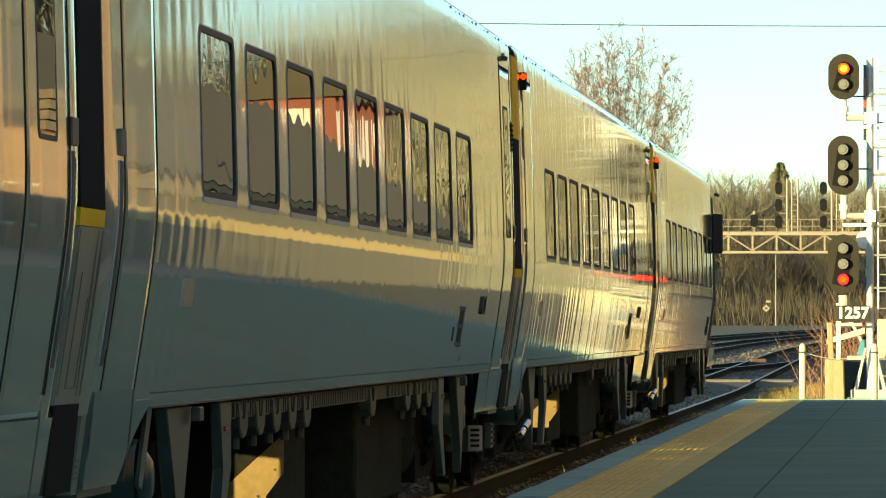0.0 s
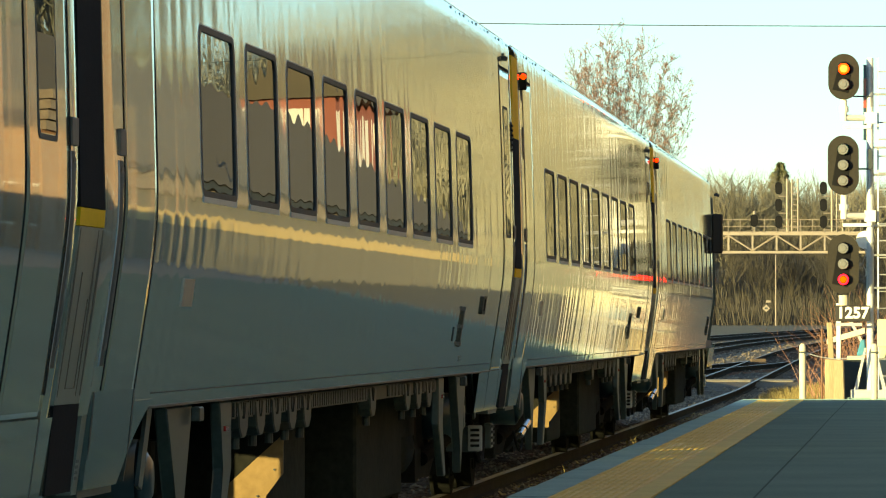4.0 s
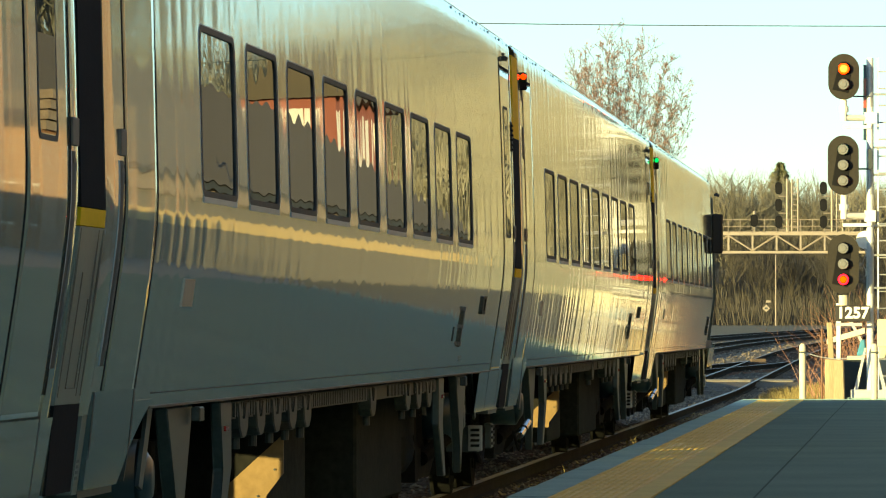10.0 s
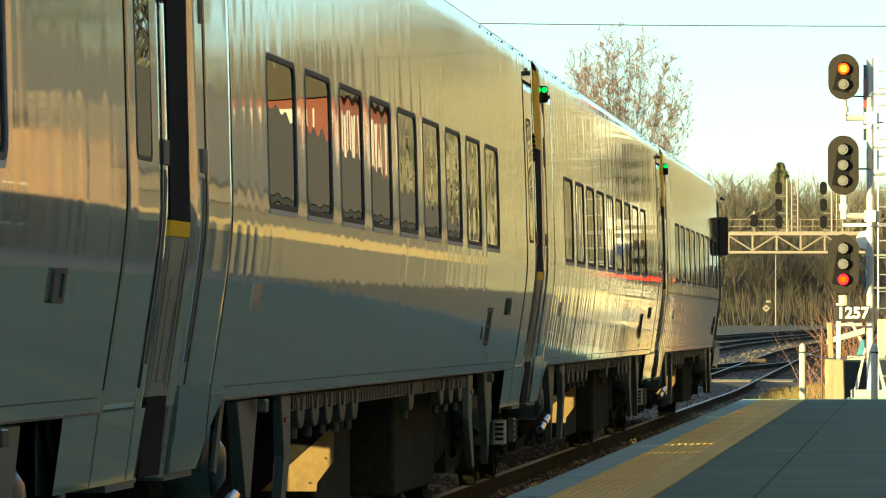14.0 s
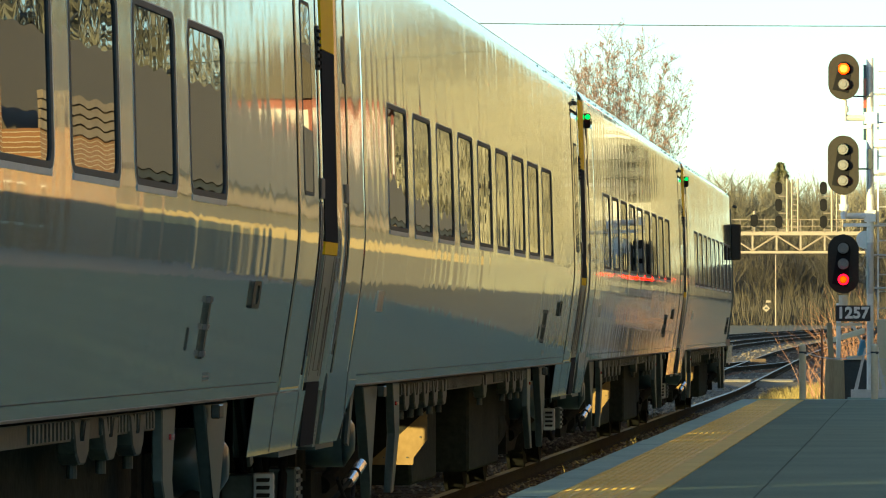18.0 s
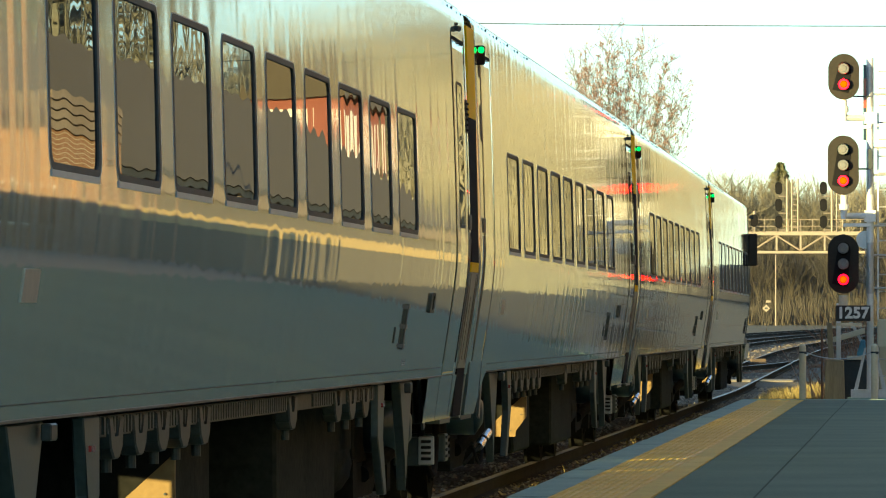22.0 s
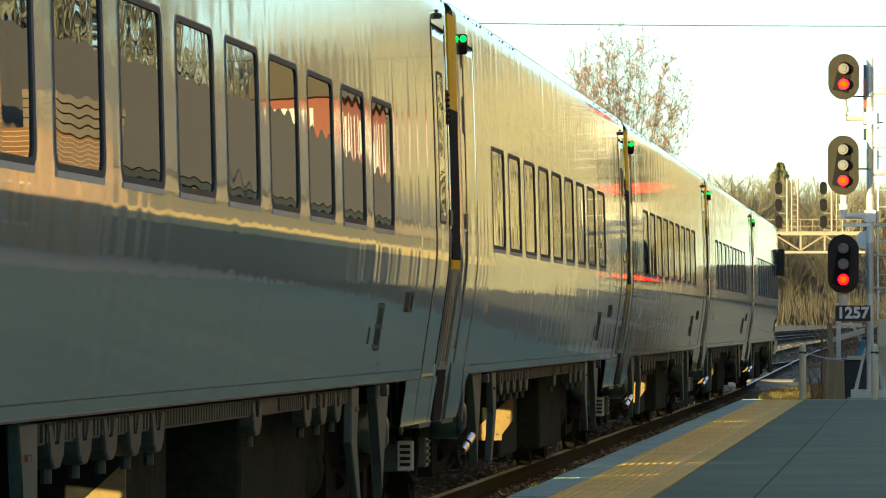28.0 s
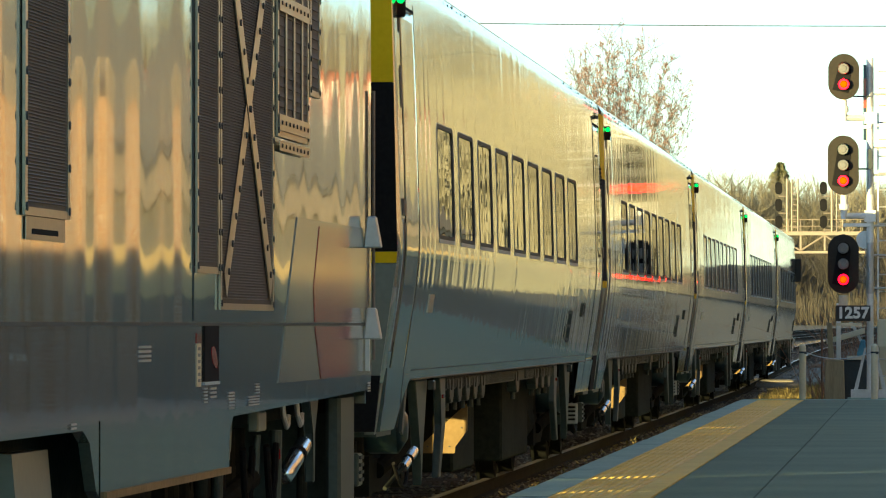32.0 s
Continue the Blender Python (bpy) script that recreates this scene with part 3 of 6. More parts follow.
def coach(label, lead=False):
    TAPER["front"] = lead
    c = thing("passenger_coach", pose(0, 0, 0), label, "train coach", "coaches of the train")
    part("body_side", coach_shell(), None, c, "grey-silver glossy body sides that mirror the station")
    part("roof", coach_roof(), None, c, "pale aluminium roof")
    # roof edge rail with rivets and a gutter
    for s in (1, -1):
        bm = B()
        for k in range(12):
            ya, yb = 1.0 + k * 2.0, 1.0 + k * 2.0 + 1.96
            if yb < Y1:
                slab(bm, [(1.30 * s, 3.64), (1.34 * s, 3.64), (1.34 * s, 3.672), (1.30 * s, 3.682)], ya, yb, "y")
        tagged(part("gutter", bm, M["roof"], c), kind="stuff")
    bm = B()
    for k in range(60):
        y = 0.8 + k * 0.42
        if y < 25.4 and (y < 7.5 or y > 19.0):
            for s in (1, -1):
                w, z = half_width(3.555, y), 3.555 + 0.008 * (k % 3 - 1)
                tube(bm, (s * (w - 0.02), y, z), (s * (w + 0.003), y, z + 0.002), 0.010, seg=6)
    tagged(part("rivet_row", bm, M["frame"], c), kind="stuff")
    for yv in (6.0, 13.0, 20.0):
        part("roof_vent", slab(B(), [(-0.5, 3.72), (0.5, 3.72), (0.42, 3.79), (-0.42, 3.79)], yv, yv + 1.6, "y"), M["roof"], c)
    for s in (1, -1):
        for ya, yb in ((Y0 + 0.02, 3.2), (22.6, Y1 - 0.02)):
            part("roof_grab_rail", sweep(B(), [(s * 1.18, ya, 3.67), (s * 1.18, ya + 0.05, 3.725), (s * 1.18, yb - 0.05, 3.725), (s * 1.18, yb, 3.67)], 0.010, 6), M["sill"], c)
        for k, (ya, yb) in enumerate(((Y0 - 0.35, 5.2), (20.4, Y1 + 0.35))):
            pts = [(s * (1.38 + 0.012 * math.sin(u * 9 + k)), ya + (yb - ya) * u, 3.647 + 0.008 * math.sin(u * 16 + 2 * k)) for u in [i / 14 for i in range(15)]]
            part("roof_cable", sweep(B(), pts, 0.006, 6), M["frame"], c, "thin dark cable along the roof edge")
        part("drip_rail", sweep(B(), [(s * (half_width(3.60, y) - 0.008), y, 3.606) for y in (Y0 + 0.1, 6.0, 12.0, 18.0, 21.2, 22.6, 24.0, Y1 - 0.1)], 0.008, 6), M["roof"], c, "pale drip rail")
    # floor, end walls and the far lining
    part("floor", box(B(), -1.42, 1.42, Y0 + 0.05, Y1 - 0.05, 1.06, 1.16), M["interior"], c)
    for y in (Y0, Y1 - 0.05):
        part("end_wall", slab(B(), [(-1.38, 1.06), (1.38, 1.06), (1.49, 1.9), (1.44, 3.4), (1.2, 3.64), (-1.2, 3.64), (-1.44, 3.4), (-1.49, 1.9)], y, y + 0.05, "y"), M["skirt"], c)
    for side in (1, -1):
        for k in range(9):
            a = WIN0 + WIN_STEP * k
            b = a + WIN_WIDE
            w = part("window_frame", ring(B(), side, rounded(a - 0.03, b + 0.045, WIN_LOW - 0.016, WIN_HIGH + 0.016, 0.09), rounded(a + 0.02, b - 0.02, WIN_LOW + 0.010, WIN_HIGH - 0.010, 0.07), 0.003, 0.04), M["frame"], c, "dark metal window frame with rounded corners")
            # highlight along the frame's outer edge, laid on as a thin pale ring
            part("frame_edge", ring(B(), side, rounded(a - 0.04, b + 0.075, WIN_LOW - 0.022, WIN_HIGH + 0.022, 0.10), rounded(a - 0.028, b + 0.048, WIN_LOW - 0.017, WIN_HIGH + 0.017, 0.09), 0.0018, 0.01), M["lip"], w, "pale ring that colours in the highlight on the frame's outer edge")
            part("sill", side_patch(B(), side, a + 0.02, b - 0.02, WIN_LOW - 0.042, WIN_LOW - 0.017, 0.005, 0.02), M["lip"], w, "bright lower lip")
            bm = B()
            wave = random.uniform(0, 6)
            n, m = 14, 4
            f = [[None] * (m + 1) for _ in range(n + 1)]
            g = [[None] * (m + 1) for _ in range(n + 1)]
            for i in range(n + 1):
                for j in range(m + 1):
                    y, z = a + 0.01 + (b - a - 0.02) * i / n, WIN_LOW + 0.005 + (WIN_HIGH - WIN_LOW - 0.01) * j / m
                    d = 0.00008 * math.sin(y * 13 + wave) + 0.0004 * noise.noise((y * 1.3, z * 1.5, side * 3.0))
                    f[i][j] = bm.verts.new((side * (half_width(z, y) - 0.005 + d), y, z))
                    g[i][j] = bm.verts.new((side * (half_width(z, y) - 0.015 + d), y, z))
            for i in range(n):
                for j in range(m):
                    bm.faces.new((f[i][j], f[i + 1][j], f[i + 1][j + 1], f[i][j + 1]))
                    bm.faces.new((g[i][j], g[i][j + 1], g[i + 1][j + 1], g[i + 1][j]))
            part("pane", bm, M["glass"], w, "brown-tinted glass pane", smooth=True)
        # doors at both ends, with seams, a narrow window and handles
        for near in (True, False):
            y0, y1 = (0.72, 1.79) if near else (24.04, 25.20)
            d = part("door", side_patch(B(), side, y0, y1, 1.055, 3.34, 0.0015, 0.004, 12, True), M["silver"], c, "flush silver door at the coach end", smooth=True)
            for f in d.data.polygons:
                f.use_smooth = abs(f.normal.x) > 0.9
            for yy in (y0 - 0.012, y1 + 0.012):
                part("door_seam", side_patch(B(), side, yy - 0.012, yy + 0.012, 1.142, 3.40, 0.0025, 0.006), M["rubber"], d)
            part("door_seam", side_patch(B(), side, y0, y1, 3.345, 3.365, 0.004, 0.01), M["rubber"], d)
            if not near:
                part("door_window", side_patch(B(), side, y0 + 0.325, y0 + 0.795, 2.08, 3.05, 0.0035, 0.012), M["glass"], d)
                part("door_window_frame", ring(B(), side, rounded(y0 + 0.30, y0 + 0.82, 2.065, 3.065, 0.05), rounded(y0 + 0.33, y0 + 0.79, 2.085, 3.045, 0.04), 0.005, 0.01), M["frame"], d)
            yh = y1 + 0.12 if not near else y0 - 0.10
            hw = half_width(2.2, yh)
            for za, zb in ((1.30, 2.02),) if not near else ((1.30, 2.02), (2.72, 2.98), (3.18, 3.34)):
                hd = part("grab_handle", sweep(B(), [(side * (half_width(z, yh) + o), yh, z) for o, z in ((-0.01, za), (0.003, za + 0.02), (0.003, (za + zb) / 2), (0.003, zb - 0.02), (-0.01, zb))], 0.007, 8), M["steel"], d)
                for zz in (za, zb - 0.02):
                    part("handle_foot", side_patch(B(), side, yh - 0.04, yh + 0.04, zz, zz + 0.02, 0.004, 0.012), M["bracket"], hd)
            bm = box(B(), side * (hw - 0.02), side * (hw + 0.012), yh - 0.09, yh + 0.09, 2.065, 2.17)
            part("door_latch", bm, M["ridge"], d, "worn latch box", bevel=0.003)
            rc = part("handle_recess", side_patch(B(), side, yh - 0.09, yh + 0.03, 1.24, 2.045, 0.0018, 0.004), M["frame"], d, "dark upright handle recess")
            part("recess_lip", side_patch(B(), side, yh - 0.11, yh - 0.092, 1.24, 2.045, 0.003, 0.004), M["lip"], rc)
        # small hatches and stencils on the lower side
        part("hatch", side_patch(B(), side, 3.0, 3.4, 1.48, 1.60, 0.006, 0.01), M["decal"] if side < 0 else M["sill"], c, "small pale hatch cover")
        h = part("hatch", ring(B(), side, rounded(22.0, 22.34, 1.48, 1.61, 0.02), rounded(22.07, 22.27, 1.50, 1.59, 0.015), 0.014, 0.02), M["bracket"], c, "small dark framed fitting")
        part("hatch_cover", side_patch(B(), side, 22.06, 22.28, 1.495, 1.595, 0.004, 0.01), M["skirt"], h)
        h = part("latch_bar", side_patch(B(), side, 20.16, 20.23, 1.25, 1.53, 0.016, 0.02), M["bracket"], c, "thin dark vertical latch bar")
        for zz in (1.26, 1.38, 1.50):
            part("latch", side_patch(B(), side, 20.15, 20.24, zz, zz + 0.025, 0.022, 0.02), M["steel"], h)
        part("side_rod", side_patch(B(), side, 19.58, 19.60, 1.29, 1.39, 0.006, 0.01), M["bracket"], c)
        part("lower_seam", side_patch(B(), side, 2.4, 23.9, 1.112, 1.118, 0.0012, 0.004, 40), M["bracket"], c, "thin seam above the lower edge")
        for k in range(3):
            part("stencil_bar", side_patch(B(), side, 20.45, 20.72, 1.150 + 0.014 * k, 1.157 + 0.014 * k, 0.0015, 0.004), M["decal"], c)
        # rolled sill along the bottom edge
        part("side_sill", slab(B(), [(1.462 * side, 1.048), (1.474 * side, 1.050), (1.476 * side, 1.060), (1.466 * side, 1.064)], 2.4, PITCH - 2.1, "y"), M["ridge"], c, "rolled lower edge")
        # dropped ends below the doors, with a step
        for near in (True, False):
            def yy(v, n=near):
                return v if n else PITCH - v
            e0 = 0.47 if near else PITCH - Y1
            bm = B()
            front, back = [], []
            for k in range(18):
                v = e0 + ((2.47 if near else 3.2) - e0) * k / 17
                low = 0.755 if v < 1.60 or not near else 0.755 + 0.33 * (min((v - 1.60) / 0.86, 1.0)) ** 0.62
                high = 1.056 if not near else 1.14 if v < 1.80 else 1.09
                zs = [low + (high - low) * q / 5 for q in range(6)]
                front.append([bm.verts.new((side * (1.4842 - 0.10 * (1.14 - z) - 0.03 * max(0.92 - z, 0.0) ** 1.2 if near else 1.4688 - 0.14 * (1.056 - z)), yy(v), z)) for z in zs])
                back.append([bm.verts.new((side * 1.36, yy(v), z)) for z in (low, high)])
            for k in range(17):
                for q in range(5):
                    bm.faces.new((front[k][q], front[k + 1][q], front[k + 1][q + 1], front[k][q + 1]))
                bm.faces.new((front[k][0], back[k][0], back[k + 1][0], front[k + 1][0]))
                bm.faces.new((front[k][5], front[k + 1][5], back[k + 1][1], back[k][1]))
                bm.faces.new((back[k][0], back[k][1], back[k + 1][1], back[k + 1][0]))
            bm.faces.new(front[0] + [back[0][1], back[0][0]])
            e = part("end_skirt", bm, M["skirtpaint" if near else "silver"], c, "teal-grey dropped skirt under the door" if near else "grey-silver dropped end of the side")
            part("step", box(B(), side * 1.2, side * 1.42, min(yy(e0), yy(1.55)), max(yy(e0), yy(1.55)), 0.722, 0.752), M["skirt"], e)
            for ye in (e0 + 0.02, 1.78) if near else (0.94, 2.12):
                shape = [(1.40, 0.76), (1.439, 0.76), (1.4655, 0.93), (1.4855, 1.138), (1.45, 1.138)] if near else [(1.40, 0.76), (1.4278, 0.76), (1.4698, 1.056), (1.44, 1.056)]
                part("edge_strip", slab(B(), [(side * u, v) for u, v in shape], min(yy(ye), yy(ye + 0.03)), max(yy(ye), yy(ye + 0.03)), "y"), M["bracket"], e)
            # hanging post, tapered plate and air tank near the bogie
            q = 0.42 if near else 1.08
            post = [(yy(5.15 + q), 1.04), (yy(5.65 + q), 1.04), (yy(5.65 + q), 0.72), (yy(5.20 + q), 0.36), (yy(5.02 + q), 0.36), (yy(5.30 + q), 0.72)]
            if side > 0 or not near:
                part("hanger_post", slab(B(), post, side * 1.38, side * 1.43, "x"), M["skirt"], c, "angled grey hanger post", bevel=0.007)
                part("red_tag", box(B(), side * 1.425, side * 1.442, min(yy(5.3 + q), yy(5.42 + q)), max(yy(5.3 + q), yy(5.42 + q)), 0.90, 0.925), M["redlens"], c, "small red tag on the hanger")
            part("sill_lug", box(B(), side * 1.45, side * 1.492, min(yy(3.75 + q), yy(3.92 + q)), max(yy(3.75 + q), yy(3.92 + q)), 0.97, 1.035), M["bracket"], c, "small bolted lug on the lower edge", bevel=0.006)
            part("tapered_bracket", slab(B(), [(yy(3.0 + q), 1.04), (yy(4.0 + q), 1.04), (yy(3.60 + q), 0.55), (yy(3.52 + q), 0.34), (yy(3.42 + q), 0.55)], side * 1.37, side * 1.43, "x"), M["skirt"], c, "tapered grey bracket plate", bevel=0.007)
            part("strut", slab(B(), [(yy(2.95), 1.04), (yy(3.12), 1.04), (yy(2.75), 0.70), (yy(2.62), 0.72)], side * 1.385, side * 1.402, "x"), M["skirt"], c)
            bm = B()
            tube(bm, (side * 0.95, yy(2.72 + q), 0.74), (side * 1.34, yy(2.72 + q), 0.74), 0.17, seg=16)
            tube(bm, (side * 1.34, yy(2.72 + q), 0.74), (side * 1.40, yy(2.72 + q), 0.74), 0.17, 0.08, seg=16)
            part("air_tank", bm, M["tank"], c, "blue-grey rounded air tank", smooth=True)
            if near:
                d = part("damper", tube(B(), (side * 1.385, 2.92, 0.485), (side * 1.440, 3.16, 0.590), 0.033, seg=18), M["shiny"], c, "chrome damper cylinder with a black ring", smooth=False)
                part("damper_ring", tube(B(), (side * 1.4085, 3.022, 0.530), (side * 1.4135, 3.044, 0.539), 0.0355, seg=18), M["rubber"], d)
                part("damper_rod", tube(B(), (side * 1.30, 2.55, 0.36), (side * 1.385, 2.92, 0.485), 0.014, seg=10), M["under"], d)
                part("hose", sweep(B(), [(side * (1.36 + 0.03 * math.sin(2.4 * u)), 2.5 + 0.9 * u, 0.52 - 0.16 * math.sin(math.pi * u)) for u in [k / 10 for k in range(11)]], 0.012, 8), M["rubber"], d, "slack black hose")
            rb = part("relay_box", box(B(), side * 1.05, side * 1.3, min(yy(0.9), yy(0.62)), max(yy(0.9), yy(0.62)), 0.42, 0.62), M["skirt"], c, "small ribbed metal box", bevel=0.01)
            if not near:
                lp = part("louvre_plate", box(B(), side * 1.225, side * 1.335, yy(0.94), yy(0.905), 0.43, 0.63), M["galv"], rb, "pale slatted plate", bevel=0.006)
                for k in range(4):
                    part("slat", slab(B(), [(yy(0.975), 0.462 + 0.04 * k), (yy(0.942), 0.476 + 0.04 * k), (yy(0.942), 0.482 + 0.04 * k)], side * 1.245, side * 1.315, "x"), M["under"], lp)
                pad = part("ridged_pad", side_patch(B(), side, 25.28, 25.38, 2.74, 2.97, 0.006, 0.01), M["frame"], c, "dark ridged pad beside the door")
                for k in range(6):
                    part("pad_ridge", side_patch(B(), side, 25.27, 25.39, 2.75 + 0.037 * k, 2.765 + 0.037 * k, 0.014, 0.012), M["rubber"], pad)
            for k in range(4):
                part("rib", box(B(), side * 1.3, side * 1.312, min(yy(0.88), yy(0.64)), max(yy(0.88), yy(0.64)), 0.45 + 0.045 * k, 0.47 + 0.045 * k), M["frame"], rb)
        # conduit rail with hanging brackets
        r = part("conduit_rail", box(B(), side * 1.36, side * 1.42, 6.15 if side > 0 else 7.3, 19.2, 0.95, 1.035), M["conduit"], c, "ribbed conduit rail under the sill")
        bm = B()
        y = 6.2 if side > 0 else 7.4
        while y < 19.1:
            if not (14.0 < y < 15.2 or 16.5 < y < 17.2):
                box(bm, side * 1.42, side * 1.432, y, y + 0.05, 0.96, 1.03)
            y += 0.11
        tagged(part("rail_teeth", bm, M["bracket"], r), kind="stuff")
        for yb in (6.3, 7.12, 7.94, 8.76, 9.58, 13.75, 16.4, 17.3, 18.2)[0 if side > 0 else 2:]:
            out = [(yb, 1.03), (yb + 0.12, 1.03), (yb + 0.18, 0.94), (yb + 0.30, 0.94), (yb + 0.36, 1.03), (yb + 0.5, 1.03), (yb + 0.44, 0.90), (yb + 0.34, 0.855), (yb + 0.18, 0.855), (yb + 0.08, 0.90)]
            h = part("hanging_bracket", slab(B(), out, side * 1.36, side * 1.44, "x"), M["bracket"], c, "curved grey hanging bracket", bevel=0.008)
            bm = B()
            tube(bm, (side * 1.395, yb + 0.26, 0.80), (side * 1.395, yb + 0.26, 0.86), 0.022, seg=10)
            part("bracket_foot", bm, M["bracket"], h)
        # under-floor equipment boxes
        part("equipment_box", box(B(), side * 0.35, side * 1.24, 15.1, 18.6, 0.27, 1.04), M["under"], c, "grimy under-floor equipment box", bevel=0.02)
        part("equipment_box", slab(B(), [(9.4, 1.04), (9.75, 0.30), (12.0 if side > 0 else 10.2, 0.30), (12.0 if side > 0 else 10.2, 1.04)], side * 0.16, side * 1.22, "x"), M["under"], c, "grimy under-floor equipment box", bevel=0.02)
        # lighter plate takes the outline of the sunlit patch on the equipment
        part("tan_cover", slab(B(), [(side * 0.94, 0.45), (side * 1.26, 0.45), (side * 1.265, 0.50), (side * 1.355, 0.62), (side * 1.355, 0.825)], 9.34, 9.37, "y"), M["tan"], c, "dusty tan plate cut to the outline of the sunlit patch")
        # near-black plate keeps the area round that patch looking shaded
        part("cover_rim", slab(B(), [(side * 0.62, 0.45), (side * 0.94, 0.45), (side * 1.355, 0.826), (side * 1.355, 0.98), (side * 0.62, 0.98)], 9.345, 9.37, "y"), M["grime"], c, "dark plate put where the gear beside the sunlit patch is in shade")
        bm = B()
        for xx, zz in ((1.22, 0.50), (1.06, 0.50), (1.31, 0.64)):
            tube(bm, (side * xx, 9.339, zz), (side * xx, 9.33, zz), 0.006, seg=6)
        tagged(part("cover_bolts", bm, M["frame"], c), kind="stuff")
        bm = B()
        tube(bm, (side * 1.0, 18.65, 0.55), (side * 1.0, 20.0, 0.55), 0.22, seg=16)
        part("reservoir", bm, M["under"], c, smooth=True)
    # sill reaches low to block the sun; its gaps let narrow beams through
    for ya, yb in ((1.2, 7.45), (8.07, 11.95), (12.85, PITCH - 1.2)):
        part("centre_sill", box(B(), -0.12, 0.12, ya, yb, 0.26, 1.05), M["under"], c)
    # added block that trims the top of the sunbeam through the first gap
    part("cable_trunk", box(B(), -0.11, 0.11, 7.455, 8.065, 0.86, 1.04), M["under"], c)
    part("equipment_box", box(B(), -1.2, 1.2, 18.7, 20.2, 0.62, 1.04), M["under"], c, bevel=0.02)
    # gangway at the far end, banded
    for z0, z1, mt, lab in ((2.86, 3.50, "yellow", "yellow upper gangway panel"), (1.845, 2.857, "rubber", "black rubber gangway bellows"), (1.775, 1.842, "yellow", "yellow band"), (1.10, 1.772, "gangway", "grey lower gangway panel"), (0.76, 1.097, "rubber", "black lower gangway panel")):
        x0, x1 = half_width(max(z0, 1.05), 5.0) - (0.002 if z0 > 1 else 0.03), half_width(min(z1, 3.36), 5.0) - 0.002
        part("end_panel", slab(B(), [(-x0, z0), (x0, z0), (x1, z1), (-x1, z1)], Y0 - 0.03, Y0 - 0.002, "y"), M[mt], c, lab.replace("gangway", "end"))
        if lead:
            x0, x1 = x0 - 0.32, x1 - 0.32
        bm = slab(B(), [(-x0, z0), (x0, z0), (x1, z1), (-x1, z1)], Y1 + 0.004, PITCH + Y0 - 0.034, "y")
        part("gangway_panel", bm, M[mt], c, lab)
    for s in (1, -1):
        if not lead:
            pts = [(s * (half_width(z, 5.0) - 0.006), PITCH + 0.10, z) for z in (1.845, 2.2, 2.6, 3.34)]
            part("fold_line", sweep(B(), pts, 0.004, 8), M["bracket"], c, "grey fold of the gangway bellows")
            for yr, rr in ((Y1 + 0.05, 0.004), (PITCH - 0.02, 0.004), (PITCH + 0.10, 0.006)):
                pts = [(s * (half_width(z, 5.0) - 0.004), yr, z) for z in (1.13, 1.3, 1.5, 1.65, 1.765)]
                part("gangway_ridge", sweep(B(), pts, rr, 8), M["ridge"], c, "dirty raised ridge of the lower gangway panel")
            pts = [(s * (half_width(z, 5.0) + 0.001), yr, z) for yr, z in ((PITCH - 0.38, 1.60), (PITCH - 0.38, 1.16), (PITCH - 0.12, 1.16), (PITCH - 0.12, 1.50))]
            part("gangway_groove", sweep(B(), pts, 0.0025, 6), M["ridge"], c)
        part("end_flange", slab(B(), [(s * 1.36, 0.74), (s * 1.416, 0.74), (s * 1.466, 1.09), (s * 1.40, 1.09)], Y1 + 0.006, Y1 + 0.09, "y"), M["gangway"], c, "grey upright flange under the gangway")
        part("end_flange", slab(B(), [(s * 1.36, 0.74), (s * 1.418, 0.74), (s * 1.474, 1.14), (s * 1.40, 1.14)], 0.31, 0.463, "y"), M["gangway"], c, "grey upright flange beside the skirt")
        for yf in (Y1 + 0.012, 0.33):
            for k in range(4):
                part("flange_mark", box(B(), s * 1.40, s * (1.430 + 0.003 * k), yf, yf + 0.06, 0.80 + 0.022 * k, 0.812 + 0.022 * k), M["decal"], c)
        pts = [(s * (half_width(z, 5.0) - 0.003), 0.40, z) for z in (1.16, 1.4, 1.65, 1.9, 2.6, 3.3)]
        part("end_trim", sweep(B(), pts, 0.004, 8), M["ridge"], c, "dirty raised trim at the coach end")
    bm = B()
    box(bm, -0.18, 0.18, PITCH - 1.2, PITCH + 1.2, 0.62, 0.88)
    box(bm, -0.32, 0.32, PITCH - 0.2, PITCH + 0.2, 0.55, 0.95)
    box(bm, -0.10, 0.10, PITCH - 1.19, PITCH + 1.19, 0.26, 0.60)
    for s in (1, -1):
        tube(bm, (s * 0.75, PITCH - 0.9, 0.7), (s * 0.78, PITCH, 0.42), 0.045, seg=8)
        tube(bm, (s * 0.78, PITCH, 0.42), (s * 0.75, PITCH + 0.9, 0.7), 0.045, seg=8)
    part("coupler", bm, M["under"], c, "grimy coupler and hoses")
    for s in (1, -1):
        for k, (xo, low) in enumerate(((1.22, 0.34), (1.12, 0.42), (1.0, 0.30))):
            pts = [(s * (xo + 0.03 * math.sin(3.1 * u)), PITCH - 0.75 + 1.5 * u, 0.74 - (0.74 - low) * math.sin(math.pi * u) ** 0.7) for u in [i / 12 for i in range(13)]]
            part("hose", sweep(B(), pts, 0.026, 8), M["rubber"], c, "slack black hose under the gangway")
    for s in (1, -1):
        cm = part("door_camera", tube(B(), (s * 1.50, 24.6, 3.445), (s * 1.560, 24.55, 3.43), 0.020, seg=12), M["frame"], c, "small dark door camera")
        part("camera_bracket", box(B(), s * 1.50, s * 1.545, 24.56, 24.64, 3.46, 3.475), M["frame"], cm)
